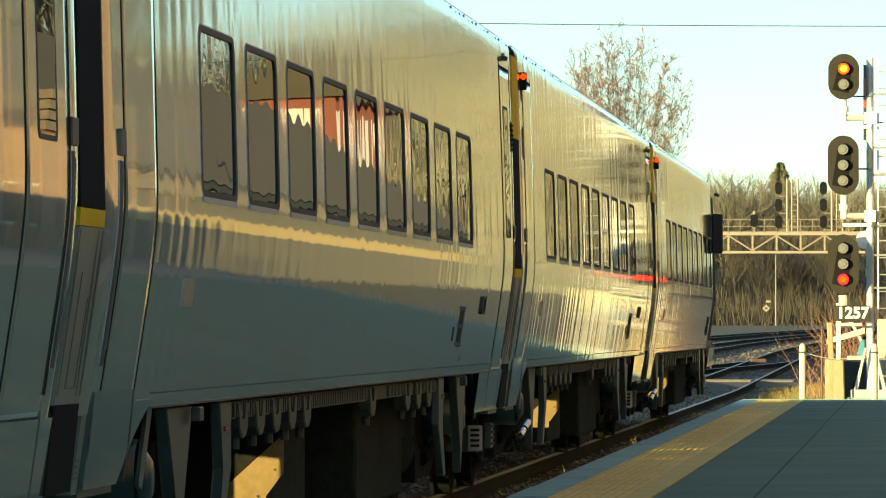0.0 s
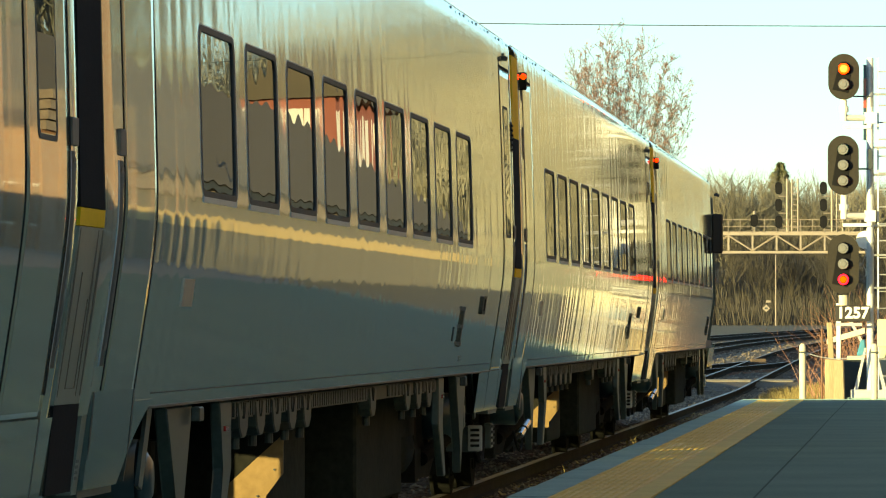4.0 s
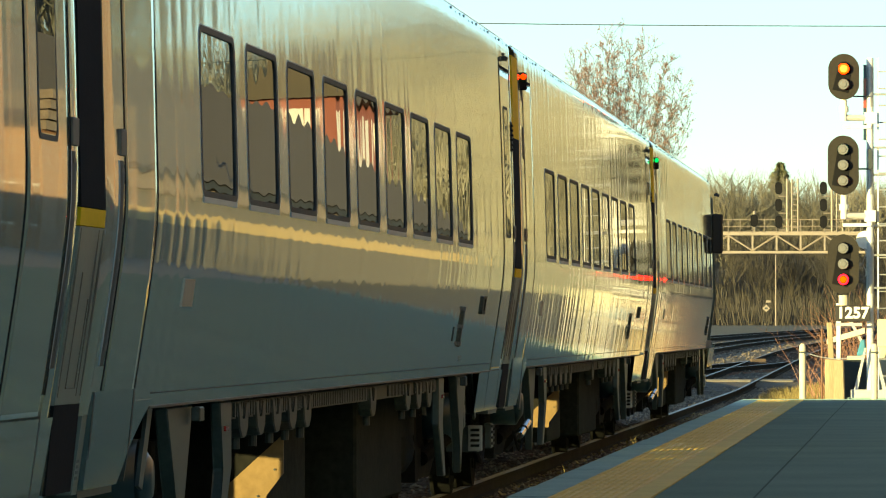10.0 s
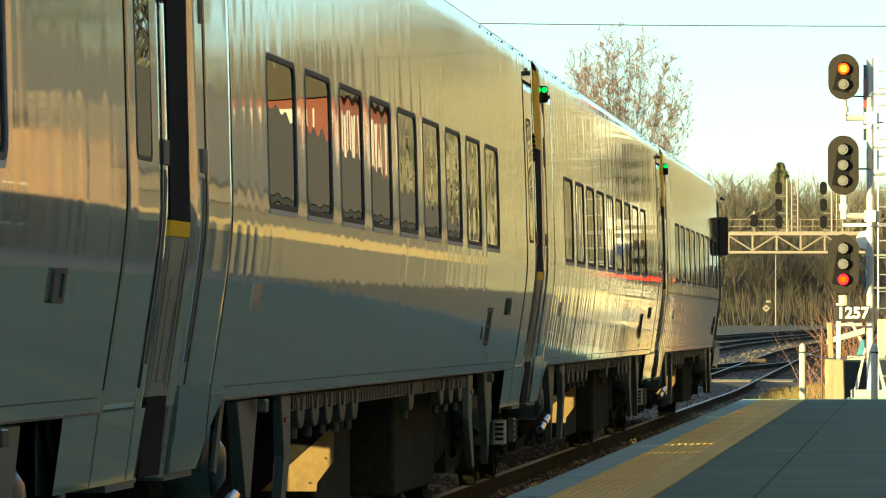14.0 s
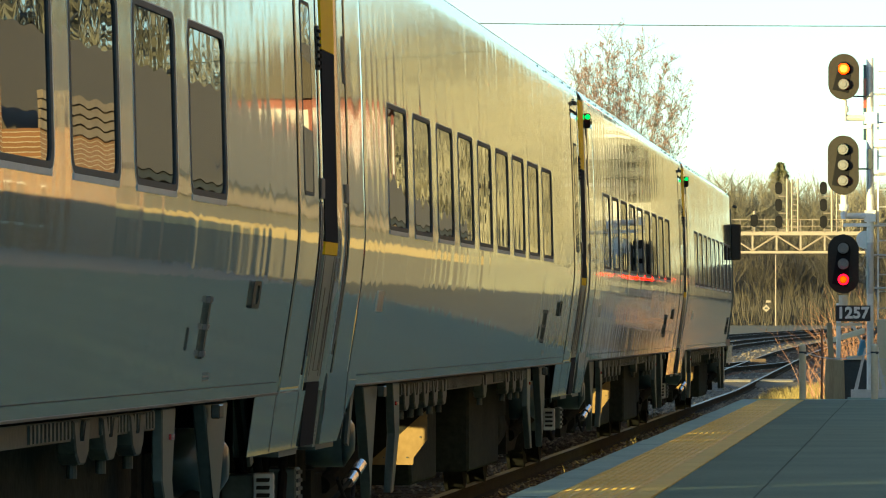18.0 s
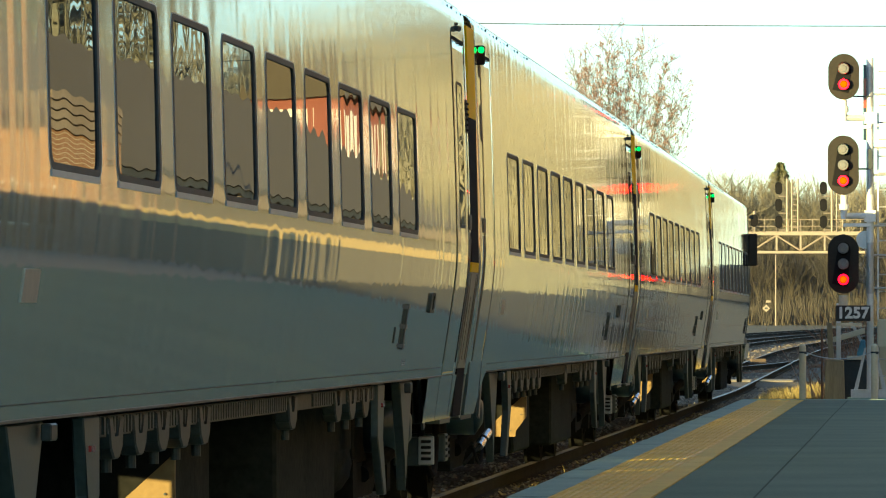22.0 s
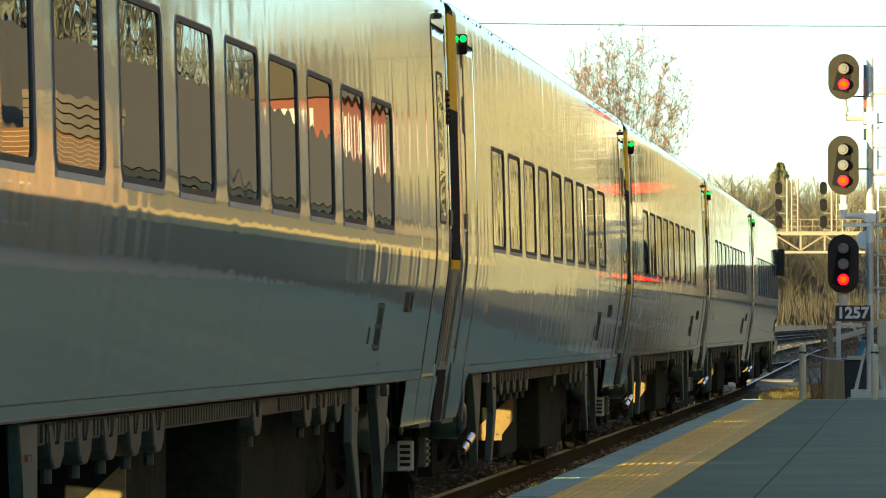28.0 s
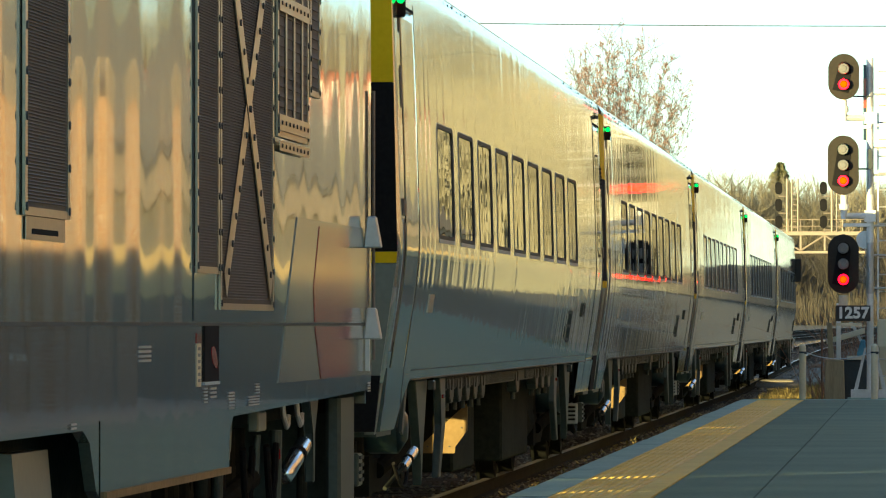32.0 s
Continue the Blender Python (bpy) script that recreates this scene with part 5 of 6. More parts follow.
def signal_mast():
    x, y = MAST
    s = mast_thing
    bm = B()
    tube(bm, (x, y, 0.25), (x, y, level(104)), 0.062, seg=16)
    part("mast", bm, M["white"], s, smooth=False)
    # shaded lengths of the mast, done as slightly wider grey tubes
    bm = B()
    for pa, pb in ((120, 190), (265, 345), (430, 520)):
        tube(bm, (x, y, level(pa)), (x, y, level(pb)), 0.064, seg=16)
    part("mast_sleeve", bm, M["galv"], s, "grey length of the mast coloured as shade beside a head")
    for py, stub in ((210, 180), (383, 348), (525, 523)):
        z = level(py)
        bm = B()
        if py < 500:
            tube(bm, (SX, SY + 0.1, z), (x, y, z), 0.055, seg=12)
            tube(bm, (SX, SY + 0.1, z - 0.055), (SX, SY + 0.1, level(stub) + 0.02), 0.06, seg=12)
            tube(bm, (SX, SY + 0.1, z + 0.10), (SX, SY + 0.1, z + 0.20), 0.085, seg=12)
            box(bm, SX - 0.02, x + 0.02, SY + 0.2, SY + 0.24, z - 0.19, z - 0.13)
            box(bm, x - 0.1, x + 0.1, y - 0.1, y + 0.1, z - 0.10, z + 0.10)
            part("arm", bm, M["white"], s, "cream-white pipe arm with collars")
    bm = B()
    tube(bm, (SX - 0.01, SY + 0.1, level(549)), (SX - 0.01, SY + 0.1, level(523)), 0.085, seg=12)
    box(bm, SX - 0.02, x, SY + 0.12, SY + 0.16, level(552), level(546))
    part("low_head_post", bm, M["cream"], s, "cream collar under the lowest head")
    # ladder beside the mast
    lad = B()
    for dx in (0.14, 0.52):
        box(lad, x + dx - 0.015, x + dx + 0.015, y + 0.05, y + 0.09, 0.25, level(104))
    part("ladder_rail", lad, M["white"], s)
    me = mesh_of("rung", tube(B(), (x + 0.14, y + 0.07, 0), (x + 0.52, y + 0.07, 0), 0.011, seg=6), M["galv"])
    z = 0.5
    while z < level(110):
        ob = new("rung", me)
        ob.parent = s
        ob.matrix_basis = pose(0, 0, z)
        z += 0.30
    for py in (168, 262, 310, 400, 452, 510):
        part("ladder_stay", tube(B(), (x, y, level(py)), (x + 0.55, y + 0.05, level(py)), 0.018, seg=6), M["galv"], s)
    bm = B()
    box(bm, x - 0.03, x + 0.04, y - 0.14, y - 0.07, level(300), level(265))
    tube(bm, (x - 0.30, y - 0.1, level(300)), (x, y - 0.1, level(300)), 0.015, seg=6)
    tube(bm, (x - 0.30, y - 0.1, level(172)), (x, y - 0.1, level(172)), 0.015, seg=6)
    part("bracket", bm, M["frame"], s)
    # flared base
    bm = B()
    for dx, dy in ((-0.22, -0.2), (0.22, -0.2), (-0.22, 0.2), (0.22, 0.2)):
        slab(bm, [(x + dx * 0.3, 1.0), (x + dx, 0.26), (x + dx * 1.3, 0.26), (x + dx * 0.45, 1.0)], y + dy - 0.02, y + dy + 0.02, "y")
    box(bm, x - 0.34, x + 0.34, y - 0.3, y + 0.3, 0.12, 0.26)
    part("mast_base", bm, M["galv"], s, "flared steel base on a concrete footing")
    part("footing", box(B(), x - 0.40, x + 0.40, y - 0.36, y + 0.36, -0.3, 0.12), M["edge"], s)


def mast_trim():
    x, y = MAST
    sg = part("side_sign", box(B(), x - 0.115, x - 0.060, y - 0.02, y + 0.3, level(248), level(116)), M["tank"], mast_thing, "thin blue-grey sign board seen from its edge")
    part("sign_mark", box(B(), x - 0.118, x - 0.064, y - 0.026, y - 0.021, level(192), level(140)), M["redpaint"], sg)
    part("cable_disc", tube(B(), (x - 0.09, y + 0.10, level(425)), (x - 0.09, y + 0.13, level(425)), 0.16, seg=24), M["white"], mast_thing, "white round disc behind the mast")
    pts = [(x - 0.10 + 0.03 * math.sin(9 * u), y - 0.07, level(440) + (level(490) - level(440)) * u) for u in [k / 12 for k in range(13)]]
    part("cable", sweep(B(), pts, 0.012, 6), M["galv"], mast_thing, "loose grey cable")


def number_plate():
    """The signal's own number board."""
    p = thing("signal_number_board", pose(3.53, 114.45, level(555)), "black board with white signal number on the mast", "sign")
    part("board", box(B(), -0.31, 0.31, 0, 0.02, -0.14, 0.14), M["black"], p, bevel=0.006)
    cu = bpy.data.curves.new("digits", "FONT")
    cu.body, cu.size, cu.extrude, cu.align_x, cu.align_y, cu.offset = "1257", 0.27, 0.003, "CENTER", "CENTER", 0.011
    cu.space_character = 1.05
    cu.materials.append(M["white"])
    tmp = bpy.data.objects.new("digits", cu)
    scene.collection.objects.link(tmp)
    bpy.context.view_layer.update()
    me = bpy.data.meshes.new_from_object(tmp.evaluated_get(bpy.context.evaluated_depsgraph_get()))
    bpy.data.objects.remove(tmp)
    d = new("digits", me)
    d.parent = p
    d.matrix_basis = Matrix.Translation((0, -0.006, 0)) @ Matrix.Rotation(radians(90), 4, "X")
    tagged(d, "white figures 1257")
    part("ledge", box(B(), -0.30, 0.16, -0.03, 0.0, -0.22, -0.17), M["cream"], p)


def mast_foot_things():
    for x, lab in ((2.70, "cream-painted steel bollard at the platform end"), (3.93, "cream-painted steel bollard in front of the signal mast")):
        b = thing("bollard", pose(x, 111.35, -0.2), lab, "bollard", "platform end bollards")
        bm = B()
        tube(bm, (0, 0, 0), (0, 0, 1.24), 0.058, seg=16)
        tube(bm, (0, 0, 1.24), (0, 0, 1.285), 0.058, 0.03, seg=16)
        part("post", bm, M["cream"], b)
        bm = B()
        tube(bm, (0, 0, 1.12), (0, 0, 1.15), 0.064, seg=16)
        tube(bm, (0.03, -0.06, 1.135), (0.07, -0.06, 1.12), 0.02, seg=8)
        part("collar", bm, M["frame"], b)
    # slack chain between the bollards
    bm = B()
    pts = [Vector((2.76 + 1.11 * u, 111.35, 0.93 - 0.42 * u * (1 - u))) for u in [k / 24 for k in range(25)]]
    for a, b in zip(pts, pts[1:]):
        tube(bm, a, b, 0.009, seg=5)
    solid("chain", bm, M["galv"], "thin slack chain between the bollards", "chain")
    # thick timber block, a leaning board and a white marker stake
    bm = slab(B(), [(-0.15, -0.1), (0.20, -0.1), (0.17, 0.93), (-0.16, 0.95), (-0.17, 0.4)], -0.16, 0.16, "y")
    t = solid("timber_block", bm, M["wood"], "weathered thick timber block by the signal", "timber", bevel=0.02)
    t.matrix_basis = pose(3.18, 116.2, -0.15)
    t = solid("timber_board", slab(B(), [(-0.05, 0), (0.05, 0), (0.0, 0.95), (-0.1, 0.95)], -0.03, 0.03, "y"), M["wood"], "weathered upright board behind the timber block", "timber", bevel=0.008)
    t.matrix_basis = pose(3.13, 116.9, 0.5)
    t = solid("marker_stake", box(B(), -0.04, 0.04, -0.02, 0.02, -0.2, 1.80), M["white"], "white flat marker stake beside the signal", "stake", bevel=0.008)
    t.matrix_basis = pose(3.24, 117.4, 0.0)
    bm = B()
    tube(bm, (0, 0, -0.3), (0, 0, 1.34), 0.018, seg=8)
    t = solid("iron_stake", bm, M["rust"], "thin rusty iron stake in the grass", "stake")
    t.matrix_basis = pose(2.99, 114.0, 0.0)
    t = solid("iron_stake", tube(B(), (0, 0, -0.6), (0, 0, 0.70), 0.024, seg=8), M["under"], "thin dark iron stake between the tracks", "stake")
    t.matrix_basis = pose(-1.29, 187.0, 0.21)
    # relay cabinet
    c = thing("relay_cabinet", pose(4.52, 118.0, -0.2), "cream metal relay cabinet on legs beside the mast", "cabinet")
    part("body", box(B(), -0.55, 0.12, -0.3, 0.3, 0.35, 1.64), M["cabinet"], c, bevel=0.02)
    part("door", box(B(), -0.50, 0.08, -0.325, -0.302, 0.4, 1.6), M["cabinet"], c, bevel=0.006)
    part("handle", box(B(), -0.02, 0.01, -0.35, -0.327, 1.0, 1.15), M["frame"], c)
    part("plinth", box(B(), -0.5, 0.1, -0.25, 0.25, -0.1, 0.35), M["edge"], c)
    j = thing("junction_box", pose(4.10, 114.7, level(575)), "cream junction box on the signal mast", "electrical box")
    part("box", box(B(), -0.14, 0.18, -0.1, 0.1, -0.4, 0.1), M["cabinet"], j, bevel=0.015)
    part("hinge", box(B(), 0.18, 0.2, -0.05, 0.0, -0.2, -0.1), M["frame"], j)
    # barrier arm and its support
    b = thing("barrier_arm", pose(3.37, 118.5, 1.22), "cream wooden barrier arm slanting behind the signal", "barrier")
    part("beam", slab(B(), [(-0.36, -0.17), (0.34, 0.03), (0.34, 0.14), (-0.36, -0.07)], -0.03, 0.03, "y"), M["cream"], b, bevel=0.008)
    part("support", slab(B(), [(0.26, -1.4), (0.32, -1.4), (0.32, -0.14), (0.11, 0.24), (0.05, 0.24), (0.26, -0.14)], 0.035, 0.08, "y"), M["galv"], b)
    t = solid("blue_bin", slab(B(), [(-0.09, 0.0), (0.08, 0.0), (0.07, 0.29), (-0.01, 0.29)], -0.1, 0.1, "y"), M["blue"], "faded blue plastic box behind the signal mast", "plastic box", bevel=0.02)
    t.matrix_basis = pose(3.66, 116.95, 0.852)
    t = solid("switch_machine", box(B(), -0.22, 0.26, -0.25, 0.25, -0.2, 0.78), M["frame"], "dark metal switch machine under the signal", "switch machine", bevel=0.04)
    part("lid_board", box(B(), -0.12, 0.16, -0.28, 0.26, 0.782, 0.848), M["cream"], t)
    t.matrix_basis = pose(3.52, 117.0, 0.0)
    tie = thing("tie_pile", pose(-0.47, 205, rise(205) - 0.15), "small heap of old timber ties between the tracks", "timber pile")
    for k, (dx, dz, a) in enumerate(((0, 0.0, 8), (0.25, 0.0, -14), (0.1, 0.2, 20), (-0.5, 0.0, 70))):
        part("old_tie", box(B(), -0.24, 0.24, -0.10, 0.10, 0, 0.11), M["tie"], tie, bevel=0.012).matrix_basis = pose(dx * 0.6, 0.3 * k, dz * 0.6, 0, 0, a)


def bush(name, x, y, z, count, tall, spread, mt, label):
    bm = B()
    for _ in range(count):
        bx, by = random.gauss(0, spread * 0.4), random.gauss(0, spread * 0.5)
        p = Vector((bx, by, 0))
        d = Vector((random.gauss(0, 0.28), random.gauss(0, 0.2), 1)).normalized()
        step = tall * random.uniform(0.5, 1.0) / 5
        r = 0.011
        for k in range(5):
            q = p + d * step
            tube(bm, p, q, r, r * 0.8, seg=3, caps=False)
            if k > 1:
                e = (d + Vector((random.gauss(0, 0.6), random.gauss(0, 0.4), 0))).normalized()
                tube(bm, q, q + e * step * 1.1, r * 0.6, r * 0.3, seg=3, caps=False)
            p, r = q, r * 0.8
            d = (d + Vector((random.gauss(0, 0.16), random.gauss(0, 0.1), -0.02))).normalized()
    ob = solid(name, bm, mt, label, "shrub")
    ob.matrix_basis = pose(x, y, z)
    return ob


def grass_and_stones():
    bm = B()
    for _ in range(17000):
        x, y = random.uniform(1.35, 3.6) if random.random() < 0.75 else random.uniform(3.6, 5.2), random.uniform(111.4, 152)
        if x > 3.4 and y < 121 and random.random() < 0.5:
            continue
        h = random.uniform(0.08, 0.34) * (1.1 if x > 2 else 0.7)
        a = random.uniform(0, 3.14)
        w = 0.012
        lean = Vector((random.gauss(0, 0.3) * h, random.gauss(0, 0.3) * h, 0))
        z = -0.25 + rise(y)
        v = [bm.verts.new((x - w * math.cos(a), y - w * math.sin(a), z)), bm.verts.new((x + w * math.cos(a), y + w * math.sin(a), z)), bm.verts.new((x + lean.x, y + lean.y, z + h))]
        bm.faces.new(v)
    solid("grass_tufts", bm, M["grass"], "dry yellow grass tufts past the platform end", "grass", kind="stuff")
    bm = B()
    def stone(x, y, z, r):
        v = [bm.verts.new((x + r * random.uniform(0.7, 1.2) * dx, y + r * random.uniform(0.7, 1.2) * dy, z + r * random.uniform(0.6, 1.0) * dz)) for dx, dy, dz in ((1, 0, 0), (0, 1, 0), (-1, 0, 0), (0, -1, 0), (0, 0, 1), (0, 0, -1))]
        for a, b in ((0, 1), (1, 2), (2, 3), (3, 0)):
            bm.faces.new((v[a], v[b], v[4])), bm.faces.new((v[b], v[a], v[5]))
    for _ in range(7000):
        x, y = random.choice((random.uniform(0.80, 1.55), random.uniform(-0.65, 0.65))), random.uniform(38, 150)
        stone(x, y, -0.15 if x < 1.2 else -0.15 - (x - 1.15) * 0.18, random.uniform(0.018, 0.04))
    for _ in range(5000):
        y = random.uniform(110, 330)
        x = random.uniform(-10.5, 1.4)
        stone(x + bend(y), y, rise(y) - 0.15, random.uniform(0.03, 0.06))
    lb = B()
    for _ in range(700):
        y = random.uniform(38, 110)
        x, r, a = random.uniform(0.92, 1.58), random.uniform(0.014, 0.034), random.uniform(0, 3.1)
        z = -0.10 - max(x - 1.15, 0) * 0.18 + random.uniform(0, 0.03)
        u, w = Vector((math.cos(a), math.sin(a), random.gauss(0, 0.3))) * r, Vector((-math.sin(a), math.cos(a), random.gauss(0, 0.5))) * r * 0.7
        c = Vector((x, y, z))
        lb.faces.new([lb.verts.new(q) for q in (c - u, c - w, c + u, c + w)])
    solid("leaf_litter", lb, M["grass"], "dry tan leaves scattered on the ballast", "leaves", kind="stuff")
    solid("ballast_stones", bm, M["stone"], "loose brown ballast stones round the rails", "ballast", kind="stuff")
    for x, y in ((1.38, 72.0), (1.36, 78.5), (1.40, 62.0), (1.33, 92.0), (1.42, 56.0)):
        w = bush("dry_weed", x, y, -0.22, 9, 0.26, 0.14, M["grass"], "dry straw-coloured weed at the platform edge")
        w["kind"] = "stuff"
    bush("bare_shrub", 3.55, 121.0, -0.2, 110, 2.1, 0.7, M["bud"], "bare reddish-brown shrub behind the signal")
    bush("bare_shrub", 3.0, 126.0, -0.2, 60, 1.0, 0.5, M["bud"], "low bare brown shrub behind the timber block")
    bush("green_weed", 2.95, 118.5, -0.22, 60, 0.35, 0.35, M["needle"], "small green weed in dry grass")


# ---- distance ----
def grow(bm, p, d, length, r, depth, rnd, seg=3, tips=None, up=0.06, fork=(2, 3), angle=0.5, ratio=0.72):
    q = p + d * length
    tube(bm, p, q, r, r * 0.72, seg=seg, caps=False)
    if depth == 0:
        if tips is not None:
            tips.append((p, q))
        return
    for k in range(rnd.randint(*fork)):
        e = (d + Vector((rnd.gauss(0, angle), rnd.gauss(0, angle), rnd.gauss(0, angle * 0.6) + up))).normalized()
        s = q if k == 0 else p.lerp(q, rnd.uniform(0.5, 1.0))
        grow(bm, s, e, length * ratio * rnd.uniform(0.8, 1.15), r * 0.66, depth - 1, rnd, 3, tips, up, fork, angle, ratio)


def budding_tree(x, y, tall):
    rnd = random.Random(7)
    t = thing("budding_tree", pose(x, y, rise(y) - 0.3), "tall bare maple with reddish spring buds behind the train", "tree")
    bm, tips = B(), []
    s = tall / 17.0
    tube(bm, (0, 0, 0), (0, 0, 4.2 * s), 0.19 * s, 0.12 * s, seg=8, caps=False)
    for k in range(64):
        a = 2.39996 * k + rnd.gauss(0, 0.2)
        out = math.sqrt((k + 0.5) / 64)
        end = Vector((math.cos(a) * out * 4.6 * s, math.sin(a) * out * 4.6 * s, (17.4 - 4.4 * out * out - rnd.uniform(0, 1.4)) * s))
        start = Vector((0, 0, rnd.uniform(2.6, 4.2) * s))
        bow = Vector((end.x * 0.55, end.y * 0.55, (start.z + end.z) * 0.42))
        pts = [start * (1 - u) ** 2 + bow * 2 * u * (1 - u) + end * u * u + Vector((rnd.gauss(0, 0.06), rnd.gauss(0, 0.06), 0)) * u for u in [i / 9 for i in range(10)]]
        for i in range(9):
            tube(bm, pts[i], pts[i + 1], 0.034 * s * (1 - i / 10), 0.034 * s * (1 - (i + 1) / 10), seg=4, caps=False)
            if i > 3:
                for _ in range(5 if i < 8 else 6):
                    d = ((pts[i + 1] - pts[i]).normalized() + Vector((rnd.gauss(0, 0.6), rnd.gauss(0, 0.6), 0.0))).normalized()
                    grow(bm, pts[i].lerp(pts[i + 1], rnd.random()), d, rnd.uniform(0.35, 0.62) * s, 0.013 * s, 2, rnd, 3, tips, 0.12, (2, 2), 0.42, 0.75)
    part("trunk", bm, M["bark"], t, "brown trunk and branches")
    bm = B()
    for p, q in tips:
        for _ in range(6):
            c = p.lerp(q, rnd.random()) + Vector((rnd.gauss(0, 0.05), rnd.gauss(0, 0.05), rnd.gauss(0, 0.05)))
            r = rnd.uniform(0.012, 0.030)
            v = [bm.verts.new(c + r * Vector((rnd.gauss(0, 1), rnd.gauss(0, 1), rnd.gauss(0, 1)))) for _ in range(4)]
            bm.faces.new((v[0], v[1], v[2])), bm.faces.new((v[0], v[2], v[3])), bm.faces.new((v[1], v[3], v[2]))
    tagged(part("crown", bm, M["bud2"], t, "sparse reddish buds and small leaves"), kind="stuff")


def conifer(x, y, tall):
    rnd = random.Random(3)
    t = thing("conifer", pose(x, y, rise(y) - 0.3), "dark green pine that rises over the bare woods", "tree")
    bm = B()
    tube(bm, (0, 0, 0), (0, 0, tall), 0.25, 0.04, seg=6)
    part("trunk", bm, M["bark"], t)
    bm = B()
    for k in range(6500):
        u = rnd.random() ** 0.8
        z = tall * (0.35 + 0.65 * u)
        rr = (1 - u) ** 0.85 * tall * 0.36 * (0.8 + 0.25 * math.sin(z * 5.5)) + 0.10
        a = rnd.uniform(0, 6.28)
        f = rnd.uniform(0.3, 1.0) * (0.85 + 0.4 * noise.noise((z * 1.3, a * 1.5, 0)))
        c = Vector((math.cos(a) * rr * f, math.sin(a) * rr * f, z - 0.15 * rr * f))
        d = Vector((math.cos(a), math.sin(a), 0.2)) * rnd.uniform(0.2, 0.45)
        n = Vector((-math.sin(a), math.cos(a), rnd.gauss(0, 0.5))) * rnd.uniform(0.05, 0.12)
        v = [bm.verts.new(c - d), bm.verts.new(c + n), bm.verts.new(c + d), bm.verts.new(c - n + Vector((0, 0, 0.1)))]
        bm.faces.new(v)
    tagged(part("crown", bm, M["needle"], t, "dark green needle sprays"), kind="stuff")


def woods():
    """Bare woods in the distance and along the right-hand side of the line."""
    rnd = random.Random(11)
    protos = []
    for k in range(5):
        bm = B()
        grow(bm, Vector((0, 0, 0)), Vector((rnd.gauss(0, 0.05), 0, 1)), 3.0, 0.17, 6, rnd, 4, None, 0.18, (2, 3), 0.38, 0.80)
        bm.verts.ensure_lookup_table()
        co = np.array([v.co[:] for v in bm.verts])
        for i, v in enumerate(bm.verts):
            v.index = i
        fa = [[v.index for v in f.verts] for f in bm.faces]
        top = co[:, 2].max()
        protos.append((co / top, fa))
        bm.free()
    def stand(name, spots, label, skin="bark_shade"):
        verts, faces = [], []
        for x, y, h in spots:
            co, fa = protos[rnd.randrange(5)]
            a = rnd.uniform(0, 6.28)
            c, s = math.cos(a), math.sin(a)
            w = h * rnd.uniform(0.8, 1.1)
            n0 = len(verts)
            z0 = rise(y) - 0.2
            verts.extend(zip((x + w * (co[:, 0] * c - co[:, 1] * s)).tolist(), (y + w * (co[:, 0] * s + co[:, 1] * c)).tolist(), (z0 + h * co[:, 2]).tolist()))
            faces.extend([[i + n0 for i in f] for f in fa])
        me = bpy.data.meshes.new(name)
        me.from_pydata(verts, [], faces)
        me.materials.append(M[skin])
        tagged(new(name, me), label, "woods", kind="stuff")
    spots = []
    # shaded front thicket and sunlit rear trees differ by bark colour
    for k in range(110):
        y = rnd.uniform(560, 615)
        spots.append((rnd.uniform(-34, 6), y, rnd.uniform(6.5, 10.0)))
    stand("bare_woods", spots, "low bare thicket beyond the signal bridge, coloured dark for its shade")
    spots = []
    for k in range(260):
        y = rnd.uniform(640, 715)
        spots.append((rnd.uniform(-42, 8), y, rnd.uniform(11.6, 15.6) * (1 + (y - 640) / 900)))
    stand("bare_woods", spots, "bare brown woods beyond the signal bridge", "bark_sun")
    spots = []
    for k in range(120):
        spots.append((rnd.uniform(18, 62), rnd.uniform(540, 680), rnd.uniform(18, 26)))
    for k in range(138):
        y = rnd.uniform(266, 470)
        spots.append((15 + bend(y) + 26 * rnd.random() ** 1.3, y, rnd.uniform(13.2, 21.5)))
    stand("bare_woods", spots, "bare woods beside the line, coloured paler for warm sun", "bark_far")
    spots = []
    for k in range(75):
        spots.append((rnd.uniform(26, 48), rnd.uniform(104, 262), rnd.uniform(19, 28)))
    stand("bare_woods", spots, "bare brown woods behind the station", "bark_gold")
    bm = B()
    for k in range(3600):
        y = rnd.uniform(192, 430)
        x = 11.5 + bend(y) + 3.5 * rnd.random()
        tube(bm, (x, y, rise(y) - 0.3), (x + rnd.gauss(0, 0.2), y + rnd.gauss(0, 0.2), rise(y) + rnd.uniform(1.0, 3.2)), rnd.uniform(0.03, 0.07), 0.015, seg=3, caps=False)
    solid("dry_brush", bm, M["bark_gold"], "brown dry brush beside the line", "brush", kind="stuff")
    bm = B()
    for k in range(9500):
        x, y = rnd.uniform(-40, 8), rnd.uniform(545, 606)
        h = rnd.uniform(1.0, 5.0) * (0.35 + (y - 545) / 70)
        tube(bm, (x, y, rise(y) - 0.3), (x + rnd.gauss(0, 0.35), y, rise(y) + h), rnd.uniform(0.03, 0.075), 0.015, seg=3, caps=False)
    solid("undergrowth", bm, M["reed"], "leafless brown undergrowth before the woods, darkened in colour for shade", "undergrowth", kind="stuff")
    # brushy bank behind the far woods
    bm = B()
    xs = [-140 + 5 * k for k in range(60)]
    rows = []
